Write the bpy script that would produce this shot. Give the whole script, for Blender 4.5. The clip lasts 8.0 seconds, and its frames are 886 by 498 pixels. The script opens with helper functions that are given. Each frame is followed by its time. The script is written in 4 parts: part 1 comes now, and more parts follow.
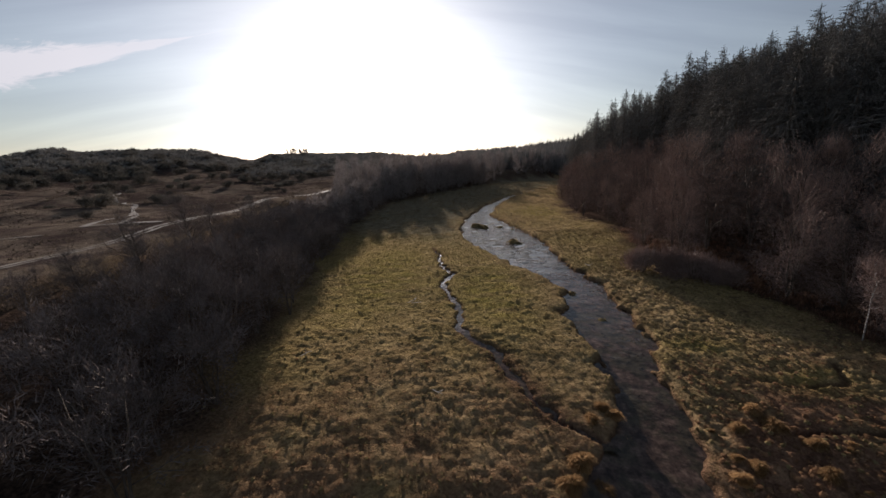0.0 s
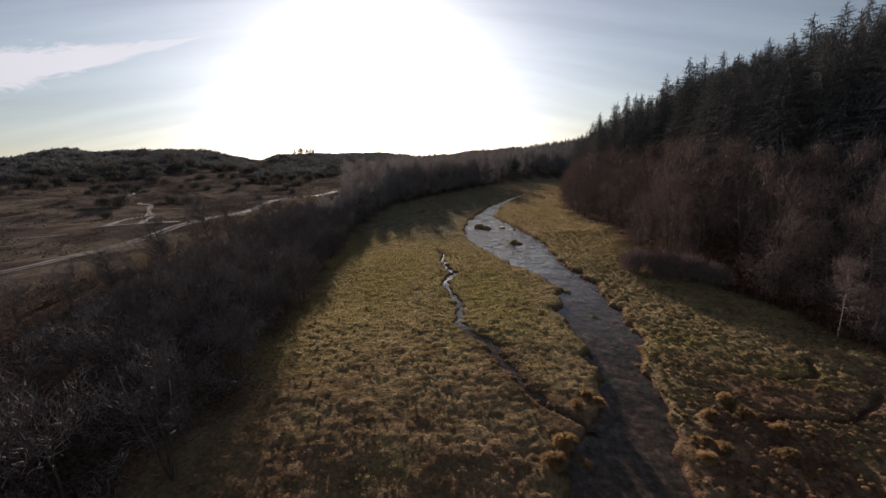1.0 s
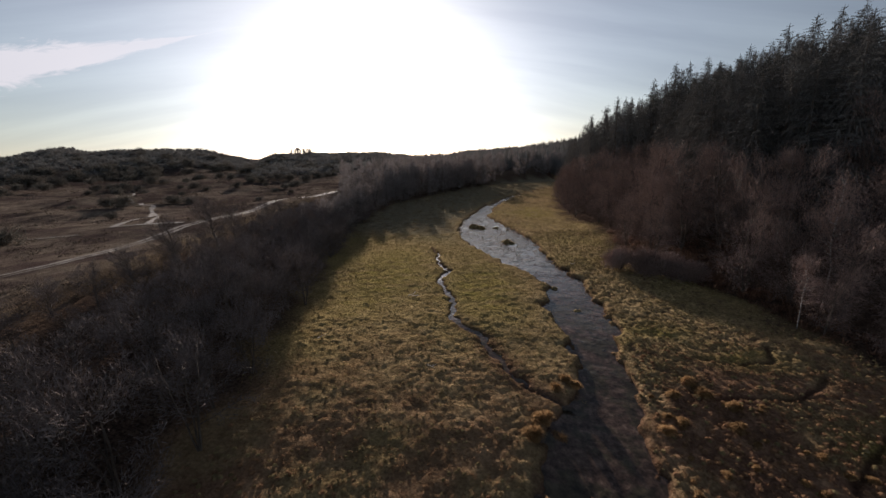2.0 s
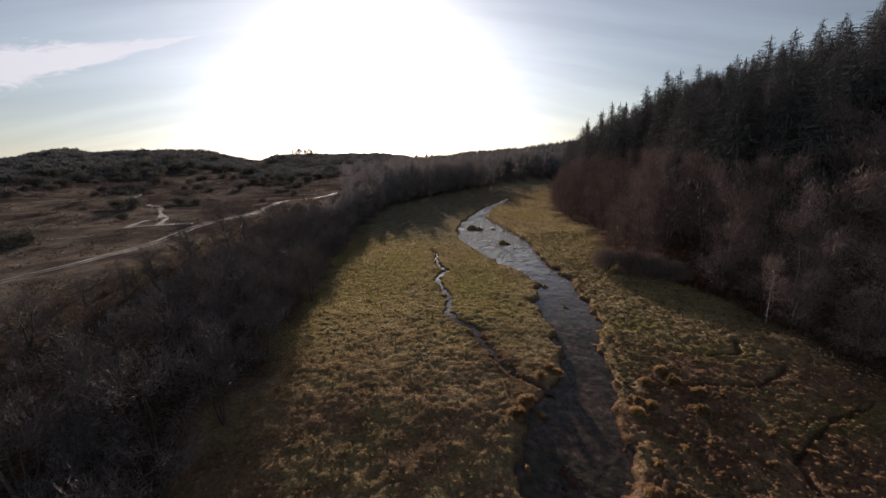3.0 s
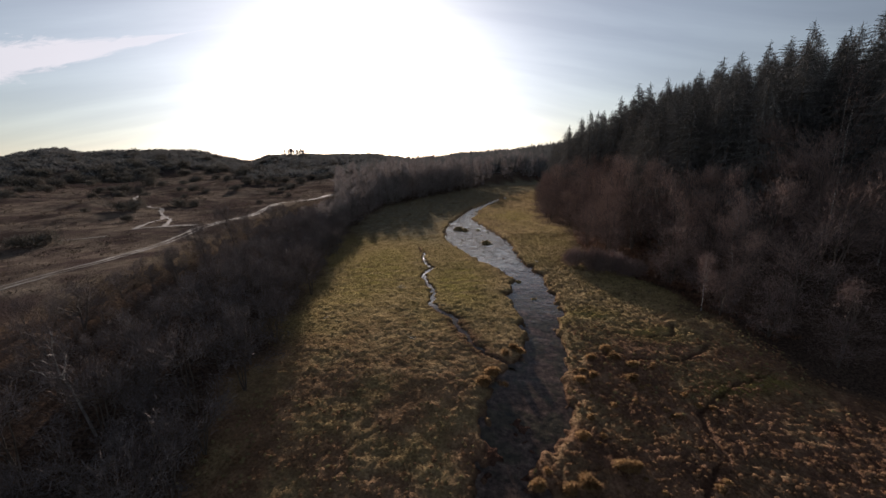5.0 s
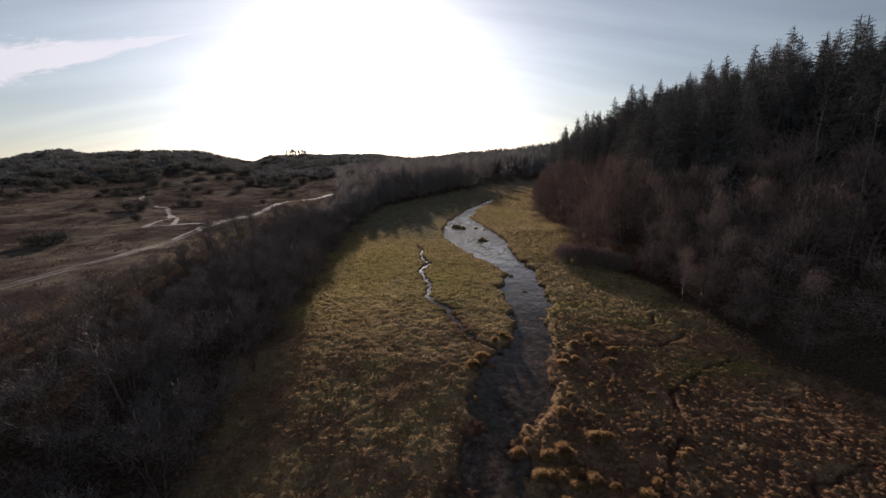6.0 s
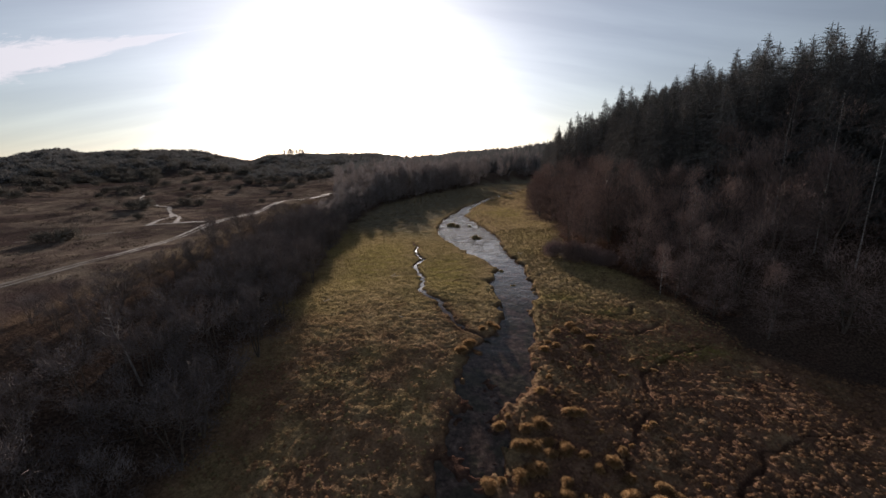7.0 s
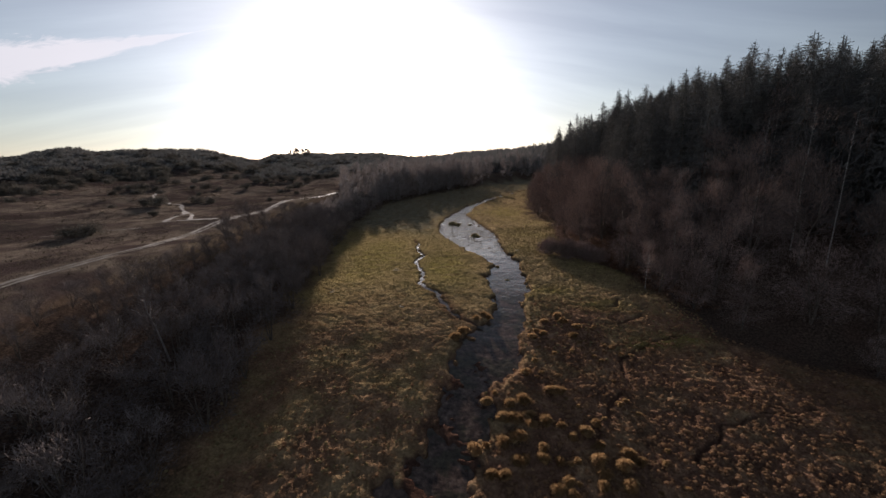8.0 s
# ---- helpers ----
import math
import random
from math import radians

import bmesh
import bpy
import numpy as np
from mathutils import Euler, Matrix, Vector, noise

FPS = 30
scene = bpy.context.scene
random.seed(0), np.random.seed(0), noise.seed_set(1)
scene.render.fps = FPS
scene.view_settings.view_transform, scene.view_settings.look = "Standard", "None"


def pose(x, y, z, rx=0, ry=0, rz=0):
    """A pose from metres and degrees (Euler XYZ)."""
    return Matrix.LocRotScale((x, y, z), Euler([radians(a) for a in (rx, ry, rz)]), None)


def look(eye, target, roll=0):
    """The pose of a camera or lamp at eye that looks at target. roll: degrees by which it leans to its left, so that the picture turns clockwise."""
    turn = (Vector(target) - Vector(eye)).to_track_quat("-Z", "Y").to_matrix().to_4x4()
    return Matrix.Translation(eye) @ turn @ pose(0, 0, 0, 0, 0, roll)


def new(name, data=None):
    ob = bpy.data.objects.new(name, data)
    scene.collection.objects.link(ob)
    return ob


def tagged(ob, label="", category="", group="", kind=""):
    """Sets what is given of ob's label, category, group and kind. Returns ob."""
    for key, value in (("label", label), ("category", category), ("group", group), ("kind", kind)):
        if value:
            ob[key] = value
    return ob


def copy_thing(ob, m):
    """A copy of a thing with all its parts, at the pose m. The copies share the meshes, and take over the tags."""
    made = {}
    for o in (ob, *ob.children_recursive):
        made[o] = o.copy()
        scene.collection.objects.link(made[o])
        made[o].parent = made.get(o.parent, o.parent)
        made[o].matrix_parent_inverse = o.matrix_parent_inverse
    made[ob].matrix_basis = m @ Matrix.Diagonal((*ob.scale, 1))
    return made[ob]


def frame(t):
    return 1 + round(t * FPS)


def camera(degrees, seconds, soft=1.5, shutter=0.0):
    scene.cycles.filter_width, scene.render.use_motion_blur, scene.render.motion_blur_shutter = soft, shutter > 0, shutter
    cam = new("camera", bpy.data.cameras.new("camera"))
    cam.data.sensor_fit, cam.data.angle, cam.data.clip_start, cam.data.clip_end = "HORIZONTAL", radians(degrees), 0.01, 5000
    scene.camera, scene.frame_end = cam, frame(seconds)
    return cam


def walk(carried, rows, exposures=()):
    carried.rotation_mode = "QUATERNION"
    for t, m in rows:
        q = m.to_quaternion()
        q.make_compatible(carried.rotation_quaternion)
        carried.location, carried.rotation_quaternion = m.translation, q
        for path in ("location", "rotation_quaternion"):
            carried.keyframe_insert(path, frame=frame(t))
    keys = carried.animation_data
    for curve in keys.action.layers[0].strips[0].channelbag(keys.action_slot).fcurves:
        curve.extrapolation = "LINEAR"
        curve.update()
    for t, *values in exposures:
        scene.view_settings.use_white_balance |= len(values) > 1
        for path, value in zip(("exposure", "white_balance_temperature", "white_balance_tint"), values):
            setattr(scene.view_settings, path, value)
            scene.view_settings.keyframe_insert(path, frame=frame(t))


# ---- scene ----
cam = camera(98.6, 8.0)
PATH = [
    (0, (2.03, -11.41, 9.903), (1.882, -9.465, 9.459), -1.9),
    (0.5, (2.232, -12.242, 10.114), (2.069, -10.299, 9.667), -1.9),
    (1, (2.448, -13.104, 10.334), (2.271, -11.162, 9.89), -1.8),
    (1.5, (2.638, -14.037, 10.553), (2.468, -12.095, 10.106), -1.8),
    (2.8, (3.221, -16.758, 11.165), (3.066, -14.815, 10.716), -1.8),
    (3, (3.322, -17.171, 11.265), (3.158, -15.228, 10.819), -1.7),
    (3.5, (3.594, -18.224, 11.559), (3.418, -16.283, 11.111), -1.7),
    (4, (3.864, -19.264, 11.86), (3.719, -17.321, 11.409), -1.6),
    (4.5, (4.135, -20.328, 12.13), (4.008, -18.383, 11.68), -1.5),
    (4.7, (4.243, -20.774, 12.174), (4.117, -18.829, 11.727), -1.4),
    (5.8, (5.062, -23.027, 12.175), (4.943, -21.082, 11.725), -2.0),
    (6, (5.193, -23.418, 12.198), (5.06, -21.473, 11.749), -1.7),
    (6.5, (5.536, -24.393, 12.246), (5.4, -22.45, 11.793), -1.7),
    (7, (5.89, -25.42, 12.307), (5.767, -23.475, 11.854), -1.7),
    (7.5, (6.296, -26.613, 12.401), (6.166, -24.669, 11.949), -1.6),
    (8, (6.676, -27.949, 12.461), (6.53, -26.007, 12.008), -1.5),
]
walk(cam, [(t, look(eye, target, roll)) for t, eye, target, roll in PATH], [(0, 0.70, 6050, 19), (8, 0.80, 6050, 20)])

# ---- world, sun, exposure ----
SUN_AZ, SUN_EL = -14.0, 12.0          # degrees from +y towards +x, and above the horizon
sa, se = radians(SUN_AZ), radians(SUN_EL)
TO_SUN = Vector((math.sin(sa) * math.cos(se), math.cos(sa) * math.cos(se), math.sin(se)))


def link(nt, a, b):
    nt.links.new(a, b)


def node(nt, kind, **values):
    n = nt.nodes.new(kind)
    for key, value in values.items():
        n.inputs[key.replace("_", " ")].default_value = value
    return n


def math_node(nt, op, a, b=None, c=None):
    n = nt.nodes.new("ShaderNodeMath")
    n.operation = op
    for i, v in enumerate((a, b, c)):
        if v is None:
            continue
        if isinstance(v, (int, float)):
            n.inputs[i].default_value = v
        else:
            nt.links.new(v, n.inputs[i])
    return n.outputs[0]


def mix_color(nt, fac, a, b, blend="MIX"):
    n = nt.nodes.new("ShaderNodeMix")
    n.data_type, n.blend_type = "RGBA", blend
    for i, v in ((0, fac), (6, a), (7, b)):
        if isinstance(v, (int, float)):
            n.inputs[i].default_value = v
        elif isinstance(v, tuple):
            n.inputs[i].default_value = (*v, 1)
        else:
            nt.links.new(v, n.inputs[i])
    return n.outputs[2]


def ramp(nt, fac, stops):
    n = nt.nodes.new("ShaderNodeValToRGB")
    el = n.color_ramp.elements
    while len(el) < len(stops):
        el.new(0.5)
    for e, (p, c) in zip(el, stops):
        e.position, e.color = p, (c, c, c, 1) if isinstance(c, (int, float)) else (*c, 1)
    nt.links.new(fac, n.inputs[0])
    return n.outputs[0]


world = bpy.data.worlds.new("world")
scene.world = world
world.use_nodes = True
wt = world.node_tree
wt.nodes.clear()
sky = wt.nodes.new("ShaderNodeTexSky")
sky.sky_type, sky.sun_disc = "NISHITA", False
sky.sun_elevation, sky.sun_rotation = se, sa
sky.air_density, sky.dust_density, sky.ozone_density = 1.0, 0.5, 2.0
coord = wt.nodes.new("ShaderNodeTexCoord")
heading = coord.outputs["Generated"]


def toward(vec):
    """How far the heading points along vec."""
    n = wt.nodes.new("ShaderNodeVectorMath")
    n.operation = "DOT_PRODUCT"
    link(wt, heading, n.inputs[0])
    n.inputs[1].default_value = vec
    return n.outputs["Value"]


# the aureole of a low sun in thin, moist cirrus, wider than it is high
rise = toward((0, 0, 1))
across = toward((math.cos(sa), -math.sin(sa), 0))
ahead = math_node(wt, "MAXIMUM", toward((math.sin(sa), math.cos(sa), 0)), 0.0)
off_h = math_node(wt, "POWER", math_node(wt, "ABSOLUTE", math_node(wt, "DIVIDE", across, 1.8)), 2.0)
off_v = math_node(wt, "POWER", math_node(wt, "ABSOLUTE", math_node(wt, "SUBTRACT", rise, math.sin(se) - 0.012)), 2.0)
off = math_node(wt, "SQRT", math_node(wt, "ADD", off_h, off_v))
near_sun = math_node(wt, "MULTIPLY", math_node(wt, "POWER", 2.71828, math_node(wt, "DIVIDE", off, -0.088)), ahead)
# thin streaks of cirrus, arched over the sun
arch = math_node(wt, "MULTIPLY_ADD", off_h, 0.95, rise)
streak_at = wt.nodes.new("ShaderNodeCombineXYZ")
link(wt, math_node(wt, "MULTIPLY", across, 1.7), streak_at.inputs[0])
link(wt, math_node(wt, "MULTIPLY", arch, 15.0), streak_at.inputs[1])
link(wt, ahead, streak_at.inputs[2])
wisp = node(wt, "ShaderNodeTexNoise", Scale=1.3, Detail=6.0, Roughness=0.55, Distortion=0.25)
link(wt, streak_at.outputs[0], wisp.inputs["Vector"])
cirrus = ramp(wt, wisp.outputs[0], [(0.40, 0.0), (0.72, 1.0)])
pale = node(wt, "ShaderNodeHueSaturation", Saturation=0.60, Value=0.63)
link(wt, sky.outputs[0], pale.inputs["Color"])
hazy = mix_color(wt, 1.0, pale.outputs[0], (1.0, 1.0, 0.94), "MULTIPLY")
veiled = mix_color(wt, cirrus, hazy, mix_color(wt, 1.0, hazy, (1.21, 1.20, 1.16), "MULTIPLY"))
# one denser bank of cirrus to the left of the sun, torn into ripples
ca = radians(-45)
aside = toward((math.cos(ca), -math.sin(ca), 0))
lift = math_node(wt, "SUBTRACT", rise, math_node(wt, "MULTIPLY_ADD", aside, 0.307, 0.205))
torn = wt.nodes.new("ShaderNodeCombineXYZ")
link(wt, math_node(wt, "MULTIPLY", aside, 9.0), torn.inputs[0])
link(wt, math_node(wt, "MULTIPLY", lift, 42.0), torn.inputs[1])
shred = node(wt, "ShaderNodeTexNoise", Scale=1.6, Detail=9.0, Roughness=0.68, Distortion=1.2)
link(wt, torn.outputs[0], shred.inputs["Vector"])
half = math_node(wt, "MAXIMUM", math_node(wt, "MULTIPLY_ADD", aside, -0.127, 0.0233), 0.0004)
inside = math_node(wt, "SUBTRACT", 1.0, math_node(wt, "DIVIDE", math_node(wt, "ABSOLUTE", lift), half))
inside = math_node(wt, "ADD", inside, math_node(wt, "MULTIPLY", math_node(wt, "SUBTRACT", shred.outputs[0], 0.5), 2.0))
bank = math_node(wt, "MULTIPLY", ramp(wt, inside, [(0.02, 0.0), (0.45, 0.85)]), ramp(wt, aside, [(0.0, 1.0), (0.22, 0.5)]))
bank = math_node(wt, "MULTIPLY", bank, math_node(wt, "GREATER_THAN", toward((math.sin(ca), math.cos(ca), 0)), 0.4))
fade = math_node(wt, "MULTIPLY_ADD", math_node(wt, "POWER", 2.71828, math_node(wt, "MULTIPLY", math_node(wt, "POWER", off, 2.0), -6.0)), 0.40, 0.60)
fade = math_node(wt, "MULTIPLY_ADD", math_node(wt, "MAXIMUM", toward((-math.sin(sa), -math.cos(sa), 0)), 0.0), 0.34, fade)
dimmed = wt.nodes.new("ShaderNodeVectorMath")
dimmed.operation = "SCALE"
link(wt, veiled, dimmed.inputs[0])
link(wt, fade, dimmed.inputs["Scale"])
clouded = mix_color(wt, bank, dimmed.outputs[0], (4.7, 4.55, 4.35))
glow = wt.nodes.new("ShaderNodeVectorMath")
glow.operation = "SCALE"
glow.inputs[0].default_value = (1.0, 0.97, 0.90)
link(wt, math_node(wt, "MULTIPLY", near_sun, 12.0), glow.inputs["Scale"])
both = mix_color(wt, 1.0, clouded, glow.outputs[0], "ADD")
back = node(wt, "ShaderNodeBackground", Strength=0.10)
link(wt, both, back.inputs["Color"])
out = wt.nodes.new("ShaderNodeOutputWorld")
link(wt, back.outputs[0], out.inputs["Surface"])

sun = new("sun", bpy.data.lights.new("sun", "SUN"))
sun.data.energy, sun.data.angle, sun.data.color = 4.5, radians(0.6), (1.0, 0.88, 0.72)
sun.matrix_world = look((0, 0, 60), tuple(Vector((0, 0, 60)) - TO_SUN))


# ---- materials ----
def material(name):
    m = bpy.data.materials.new(name)
    m.use_nodes = True
    nt = m.node_tree
    return m, nt, nt.nodes["Principled BSDF"]


def noise_at(nt, scale, detail=4.0, rough=0.55, vec=None):
    n = node(nt, "ShaderNodeTexNoise", Scale=scale, Detail=detail, Roughness=rough)
    if vec is None:
        vec = nt.nodes.new("ShaderNodeNewGeometry").outputs["Position"]
    link(nt, vec, n.inputs["Vector"])
    return n.outputs[0]


def bump(nt, bsdf, height, strength, distance):
    b = node(nt, "ShaderNodeBump", Strength=strength, Distance=distance)
    link(nt, height, b.inputs["Height"])
    link(nt, b.outputs[0], bsdf.inputs["Normal"])


def attr(nt, name):
    a = nt.nodes.new("ShaderNodeAttribute")
    a.attribute_name = name
    return a.outputs["Fac"]


def ground_material():
    m, nt, bsdf = material("ground")
    broad, mid, fine = noise_at(nt, 0.09, 3), noise_at(nt, 0.8, 5, 0.6), noise_at(nt, 7.0, 6, 0.72)
    dry = ramp(nt, mid, [(0.33, (0.185, 0.127, 0.066)), (0.52, (0.29, 0.208, 0.106)), (0.72, (0.39, 0.285, 0.148))])
    green = ramp(nt, fine, [(0.3, (0.165, 0.128, 0.052)), (0.7, (0.33, 0.258, 0.104))])
    meadow = mix_color(nt, ramp(nt, broad, [(0.46, 0.0), (0.64, 0.65)]), dry, green)
    # hollows between hummocks: mud brown, with their shade put into the colour too
    meadow = mix_color(nt, attr(nt, "gap"), meadow, mix_color(nt, mid, (0.075, 0.052, 0.036), (0.15, 0.105, 0.066)))
    heath = mix_color(nt, ramp(nt, noise_at(nt, 0.045, 6, 0.65), [(0.45, 0.0), (0.54, 1.0)]), (0.048, 0.037, 0.032), (0.185, 0.148, 0.112))
    heath = mix_color(nt, ramp(nt, noise_at(nt, 0.22, 5, 0.62), [(0.44, 0.0), (0.58, 0.75)]), heath, (0.066, 0.046, 0.042))
    heath = mix_color(nt, ramp(nt, mid, [(0.35, 0.0), (0.7, 0.6)]), heath, (0.060, 0.047, 0.040))
    litter = ramp(nt, fine, [(0.3, (0.042, 0.031, 0.025)), (0.7, (0.115, 0.078, 0.056))])
    mud = ramp(nt, mid, [(0.3, (0.042, 0.023, 0.017)), (0.7, (0.120, 0.068, 0.048))])
    meadow = mix_color(nt, attr(nt, "rust"), meadow, ramp(nt, mid, [(0.3, (0.115, 0.062, 0.040)), (0.55, (0.215, 0.122, 0.076)), (0.75, (0.33, 0.205, 0.120))]))
    meadow = mix_color(nt, math_node(nt, "MULTIPLY", attr(nt, "lush"), 0.7), meadow, ramp(nt, fine, [(0.3, (0.15, 0.128, 0.032)), (0.7, (0.33, 0.275, 0.072))]))
    # cool grey tint painted in for the wood's shade on the far meadow
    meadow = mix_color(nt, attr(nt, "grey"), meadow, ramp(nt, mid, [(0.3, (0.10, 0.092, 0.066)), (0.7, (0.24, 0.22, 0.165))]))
    c = mix_color(nt, attr(nt, "heath"), meadow, heath)
    c = mix_color(nt, attr(nt, "wood"), c, litter)
    c = mix_color(nt, attr(nt, "mud"), c, mud)
    c = mix_color(nt, 0.8, c, mix_color(nt, 1.0, c, ramp(nt, fine, [(0.28, 0.40), (0.72, 1.60)]), "MULTIPLY"))
    link(nt, c, bsdf.inputs["Base Color"])
    bsdf.inputs["Roughness"].default_value = 0.95
    bsdf.inputs["Specular IOR Level"].default_value = 0.0
    lumps = math_node(nt, "ADD", math_node(nt, "MULTIPLY", mid, 0.5), math_node(nt, "MULTIPLY", noise_at(nt, 4.2, 3, 0.5), 1.1))
    bump(nt, bsdf, math_node(nt, "ADD", lumps, fine), 1.0, 0.15)
    return m


def leafy(name, dark, light, translucent=0.35, scale=3.0, rough=0.8, spread=0.35, gloss=0.0):
    """Grass, needles or twigs: colour by blade and by place, with light let through."""
    m, nt, bsdf = material(name)
    geo = nt.nodes.new("ShaderNodeNewGeometry")
    info = nt.nodes.new("ShaderNodeObjectInfo")
    mixed = math_node(nt, "ADD", math_node(nt, "MULTIPLY", geo.outputs["Random Per Island"], 0.55), math_node(nt, "MULTIPLY", noise_at(nt, scale, 3), 0.6))
    mixed = math_node(nt, "ADD", mixed, math_node(nt, "MULTIPLY", math_node(nt, "SUBTRACT", info.outputs["Random"], 0.5), spread))
    c = ramp(nt, mixed, [(0.2, dark), (0.9, light)])
    link(nt, c, bsdf.inputs["Base Color"])
    bsdf.inputs["Roughness"].default_value = rough
    bsdf.inputs["Specular IOR Level"].default_value = gloss
    if translucent:
        tr = nt.nodes.new("ShaderNodeBsdfTranslucent")
        link(nt, c, tr.inputs["Color"])
        mx = node(nt, "ShaderNodeMixShader", Fac=translucent)
        link(nt, bsdf.outputs[0], mx.inputs[1])
        link(nt, tr.outputs[0], mx.inputs[2])
        link(nt, mx.outputs[0], nt.nodes["Material Output"].inputs["Surface"])
    return m


def bark_material(name, dark, light, scale=6.0):
    m, nt, bsdf = material(name)
    tc = nt.nodes.new("ShaderNodeTexCoord").outputs["Object"]
    mp = nt.nodes.new("ShaderNodeMapping")
    mp.inputs["Scale"].default_value = (1, 1, 0.25)
    link(nt, tc, mp.inputs["Vector"])
    n = noise_at(nt, scale, 5, 0.6, mp.outputs[0])
    link(nt, ramp(nt, n, [(0.35, dark), (0.65, light)]), bsdf.inputs["Base Color"])
    bsdf.inputs["Roughness"].default_value = 0.9
    bump(nt, bsdf, n, 0.7, 0.03)
    return m


def birch_material():
    m, nt, bsdf = material("birch_bark")
    tc = nt.nodes.new("ShaderNodeTexCoord").outputs["Object"]
    mp = nt.nodes.new("ShaderNodeMapping")
    mp.inputs["Scale"].default_value = (0.6, 0.6, 3.0)
    link(nt, tc, mp.inputs["Vector"])
    n = noise_at(nt, 2.6, 4, 0.6, mp.outputs[0])
    link(nt, ramp(nt, n, [(0.46, (0.05, 0.04, 0.035)), (0.54, (0.32, 0.30, 0.27)), (0.75, (0.58, 0.55, 0.50))]), bsdf.inputs["Base Color"])
    bsdf.inputs["Roughness"].default_value = 0.6
    bump(nt, bsdf, n, 0.4, 0.01)
    return m


def water_material():
    m, nt, bsdf = material("water")
    pos = nt.nodes.new("ShaderNodeNewGeometry").outputs["Position"]
    mp = nt.nodes.new("ShaderNodeMapping")
    mp.inputs["Scale"].default_value = (1.0, 0.45, 1.0)
    link(nt, pos, mp.inputs["Vector"])
    big, small = noise_at(nt, 1.6, 3, 0.6, mp.outputs[0]), noise_at(nt, 7.0, 3, 0.6, mp.outputs[0])
    bed, weed = noise_at(nt, 2.4, 8, 0.68), noise_at(nt, 0.7, 6, 0.66)
    gravel = ramp(nt, bed, [(0.36, (0.027, 0.018, 0.014)), (0.54, (0.088, 0.058, 0.043)), (0.72, (0.200, 0.138, 0.104))])
    link(nt, mix_color(nt, ramp(nt, weed, [(0.47, 0.0), (0.56, 0.85)]), gravel, ramp(nt, bed, [(0.35, (0.024, 0.021, 0.015)), (0.7, (0.080, 0.066, 0.038))])), bsdf.inputs["Base Color"])
    bsdf.inputs["Specular IOR Level"].default_value = 0.42
    bsdf.inputs["Roughness"].default_value = 0.06
    bsdf.inputs["IOR"].default_value = 1.36
    sep = nt.nodes.new("ShaderNodeSeparateXYZ")
    link(nt, pos, sep.inputs[0])
    riffle = nt.nodes.new("ShaderNodeMapRange")
    for k, v in ((1, 18.0), (2, 34.0), (3, 0.22), (4, 1.5)):
        riffle.inputs[k].default_value = v
    link(nt, sep.outputs[1], riffle.inputs[0])
    run = math_node(nt, "MULTIPLY", riffle.outputs[0], ramp(nt, noise_at(nt, 0.55, 4, 0.6), [(0.40, 0.15), (0.60, 2.4)]))
    ripples = math_node(nt, "MULTIPLY", math_node(nt, "ADD", math_node(nt, "MULTIPLY", big, 2.0), small), run)
    shoal = math_node(nt, "MULTIPLY", ramp(nt, noise_at(nt, 0.5, 3, 0.6), [(0.54, 0.0), (0.64, 0.9)]), noise_at(nt, 6.0, 2, 0.5))
    ripples = math_node(nt, "ADD", ripples, shoal)
    bump(nt, bsdf, ripples, 0.32, 0.07)
    return m


def sand_material():
    m, nt, bsdf = material("sand")
    n, f = noise_at(nt, 1.1, 5, 0.7), noise_at(nt, 6.0, 4, 0.6)
    c = ramp(nt, f, [(0.3, (0.14, 0.116, 0.096)), (0.7, (0.26, 0.220, 0.182))])
    link(nt, mix_color(nt, ramp(nt, n, [(0.38, 0.0), (0.53, 0.92)]), c, (0.10, 0.078, 0.058)), bsdf.inputs["Base Color"])
    bsdf.inputs["Roughness"].default_value = 0.8
    bump(nt, bsdf, f, 0.5, 0.04)
    return m


M_GROUND, M_WATER, M_SAND = ground_material(), water_material(), sand_material()
M_HEATHER = leafy("heather", (0.055, 0.043, 0.036), (0.18, 0.14, 0.105), 0.2, 0.06)
M_FARGRASS = leafy("far_grass", (0.13, 0.098, 0.055), (0.36, 0.275, 0.155), 0.45, 0.4)
M_PALE = leafy("pale_straw", (0.150, 0.092, 0.046), (0.43, 0.275, 0.135), 0.6, 1.2)
M_SEDGE = leafy("rusty_sedge", (0.135, 0.078, 0.046), (0.31, 0.185, 0.102), 0.45, 0.7)
M_STRAW = leafy("straw_grass", (0.142, 0.107, 0.054), (0.292, 0.226, 0.112), 0.36, 0.6)
M_TURF = leafy("green_turf", (0.130, 0.108, 0.049), (0.262, 0.214, 0.095), 0.36, 0.5)
M_NEEDLE = leafy("spruce_needles", (0.066, 0.065, 0.062), (0.165, 0.156, 0.144), 0.05, 0.5, 0.9, 0.35, 0.0)
M_TWIG = leafy("brown_twigs", (0.125, 0.091, 0.080), (0.300, 0.218, 0.188), 0.0, 0.25)
M_DARKTWIG = leafy("dark_twigs", (0.092, 0.078, 0.074), (0.200, 0.166, 0.152), 0.0, 0.4)
M_BRUSH = leafy("evergreen_scrub", (0.064, 0.058, 0.050), (0.150, 0.134, 0.110), 0.15, 0.4)
M_GREYTWIG = leafy("grey_twigs", (0.155, 0.134, 0.125), (0.32, 0.275, 0.250), 0.15, 0.2)
# far wood: greys raised and evened, distance haze put into the colour
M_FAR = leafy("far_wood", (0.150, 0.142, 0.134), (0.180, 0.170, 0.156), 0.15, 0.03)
M_BARK = bark_material("dark_bark", (0.035, 0.026, 0.020), (0.13, 0.10, 0.075))
M_BIRCH = birch_material()
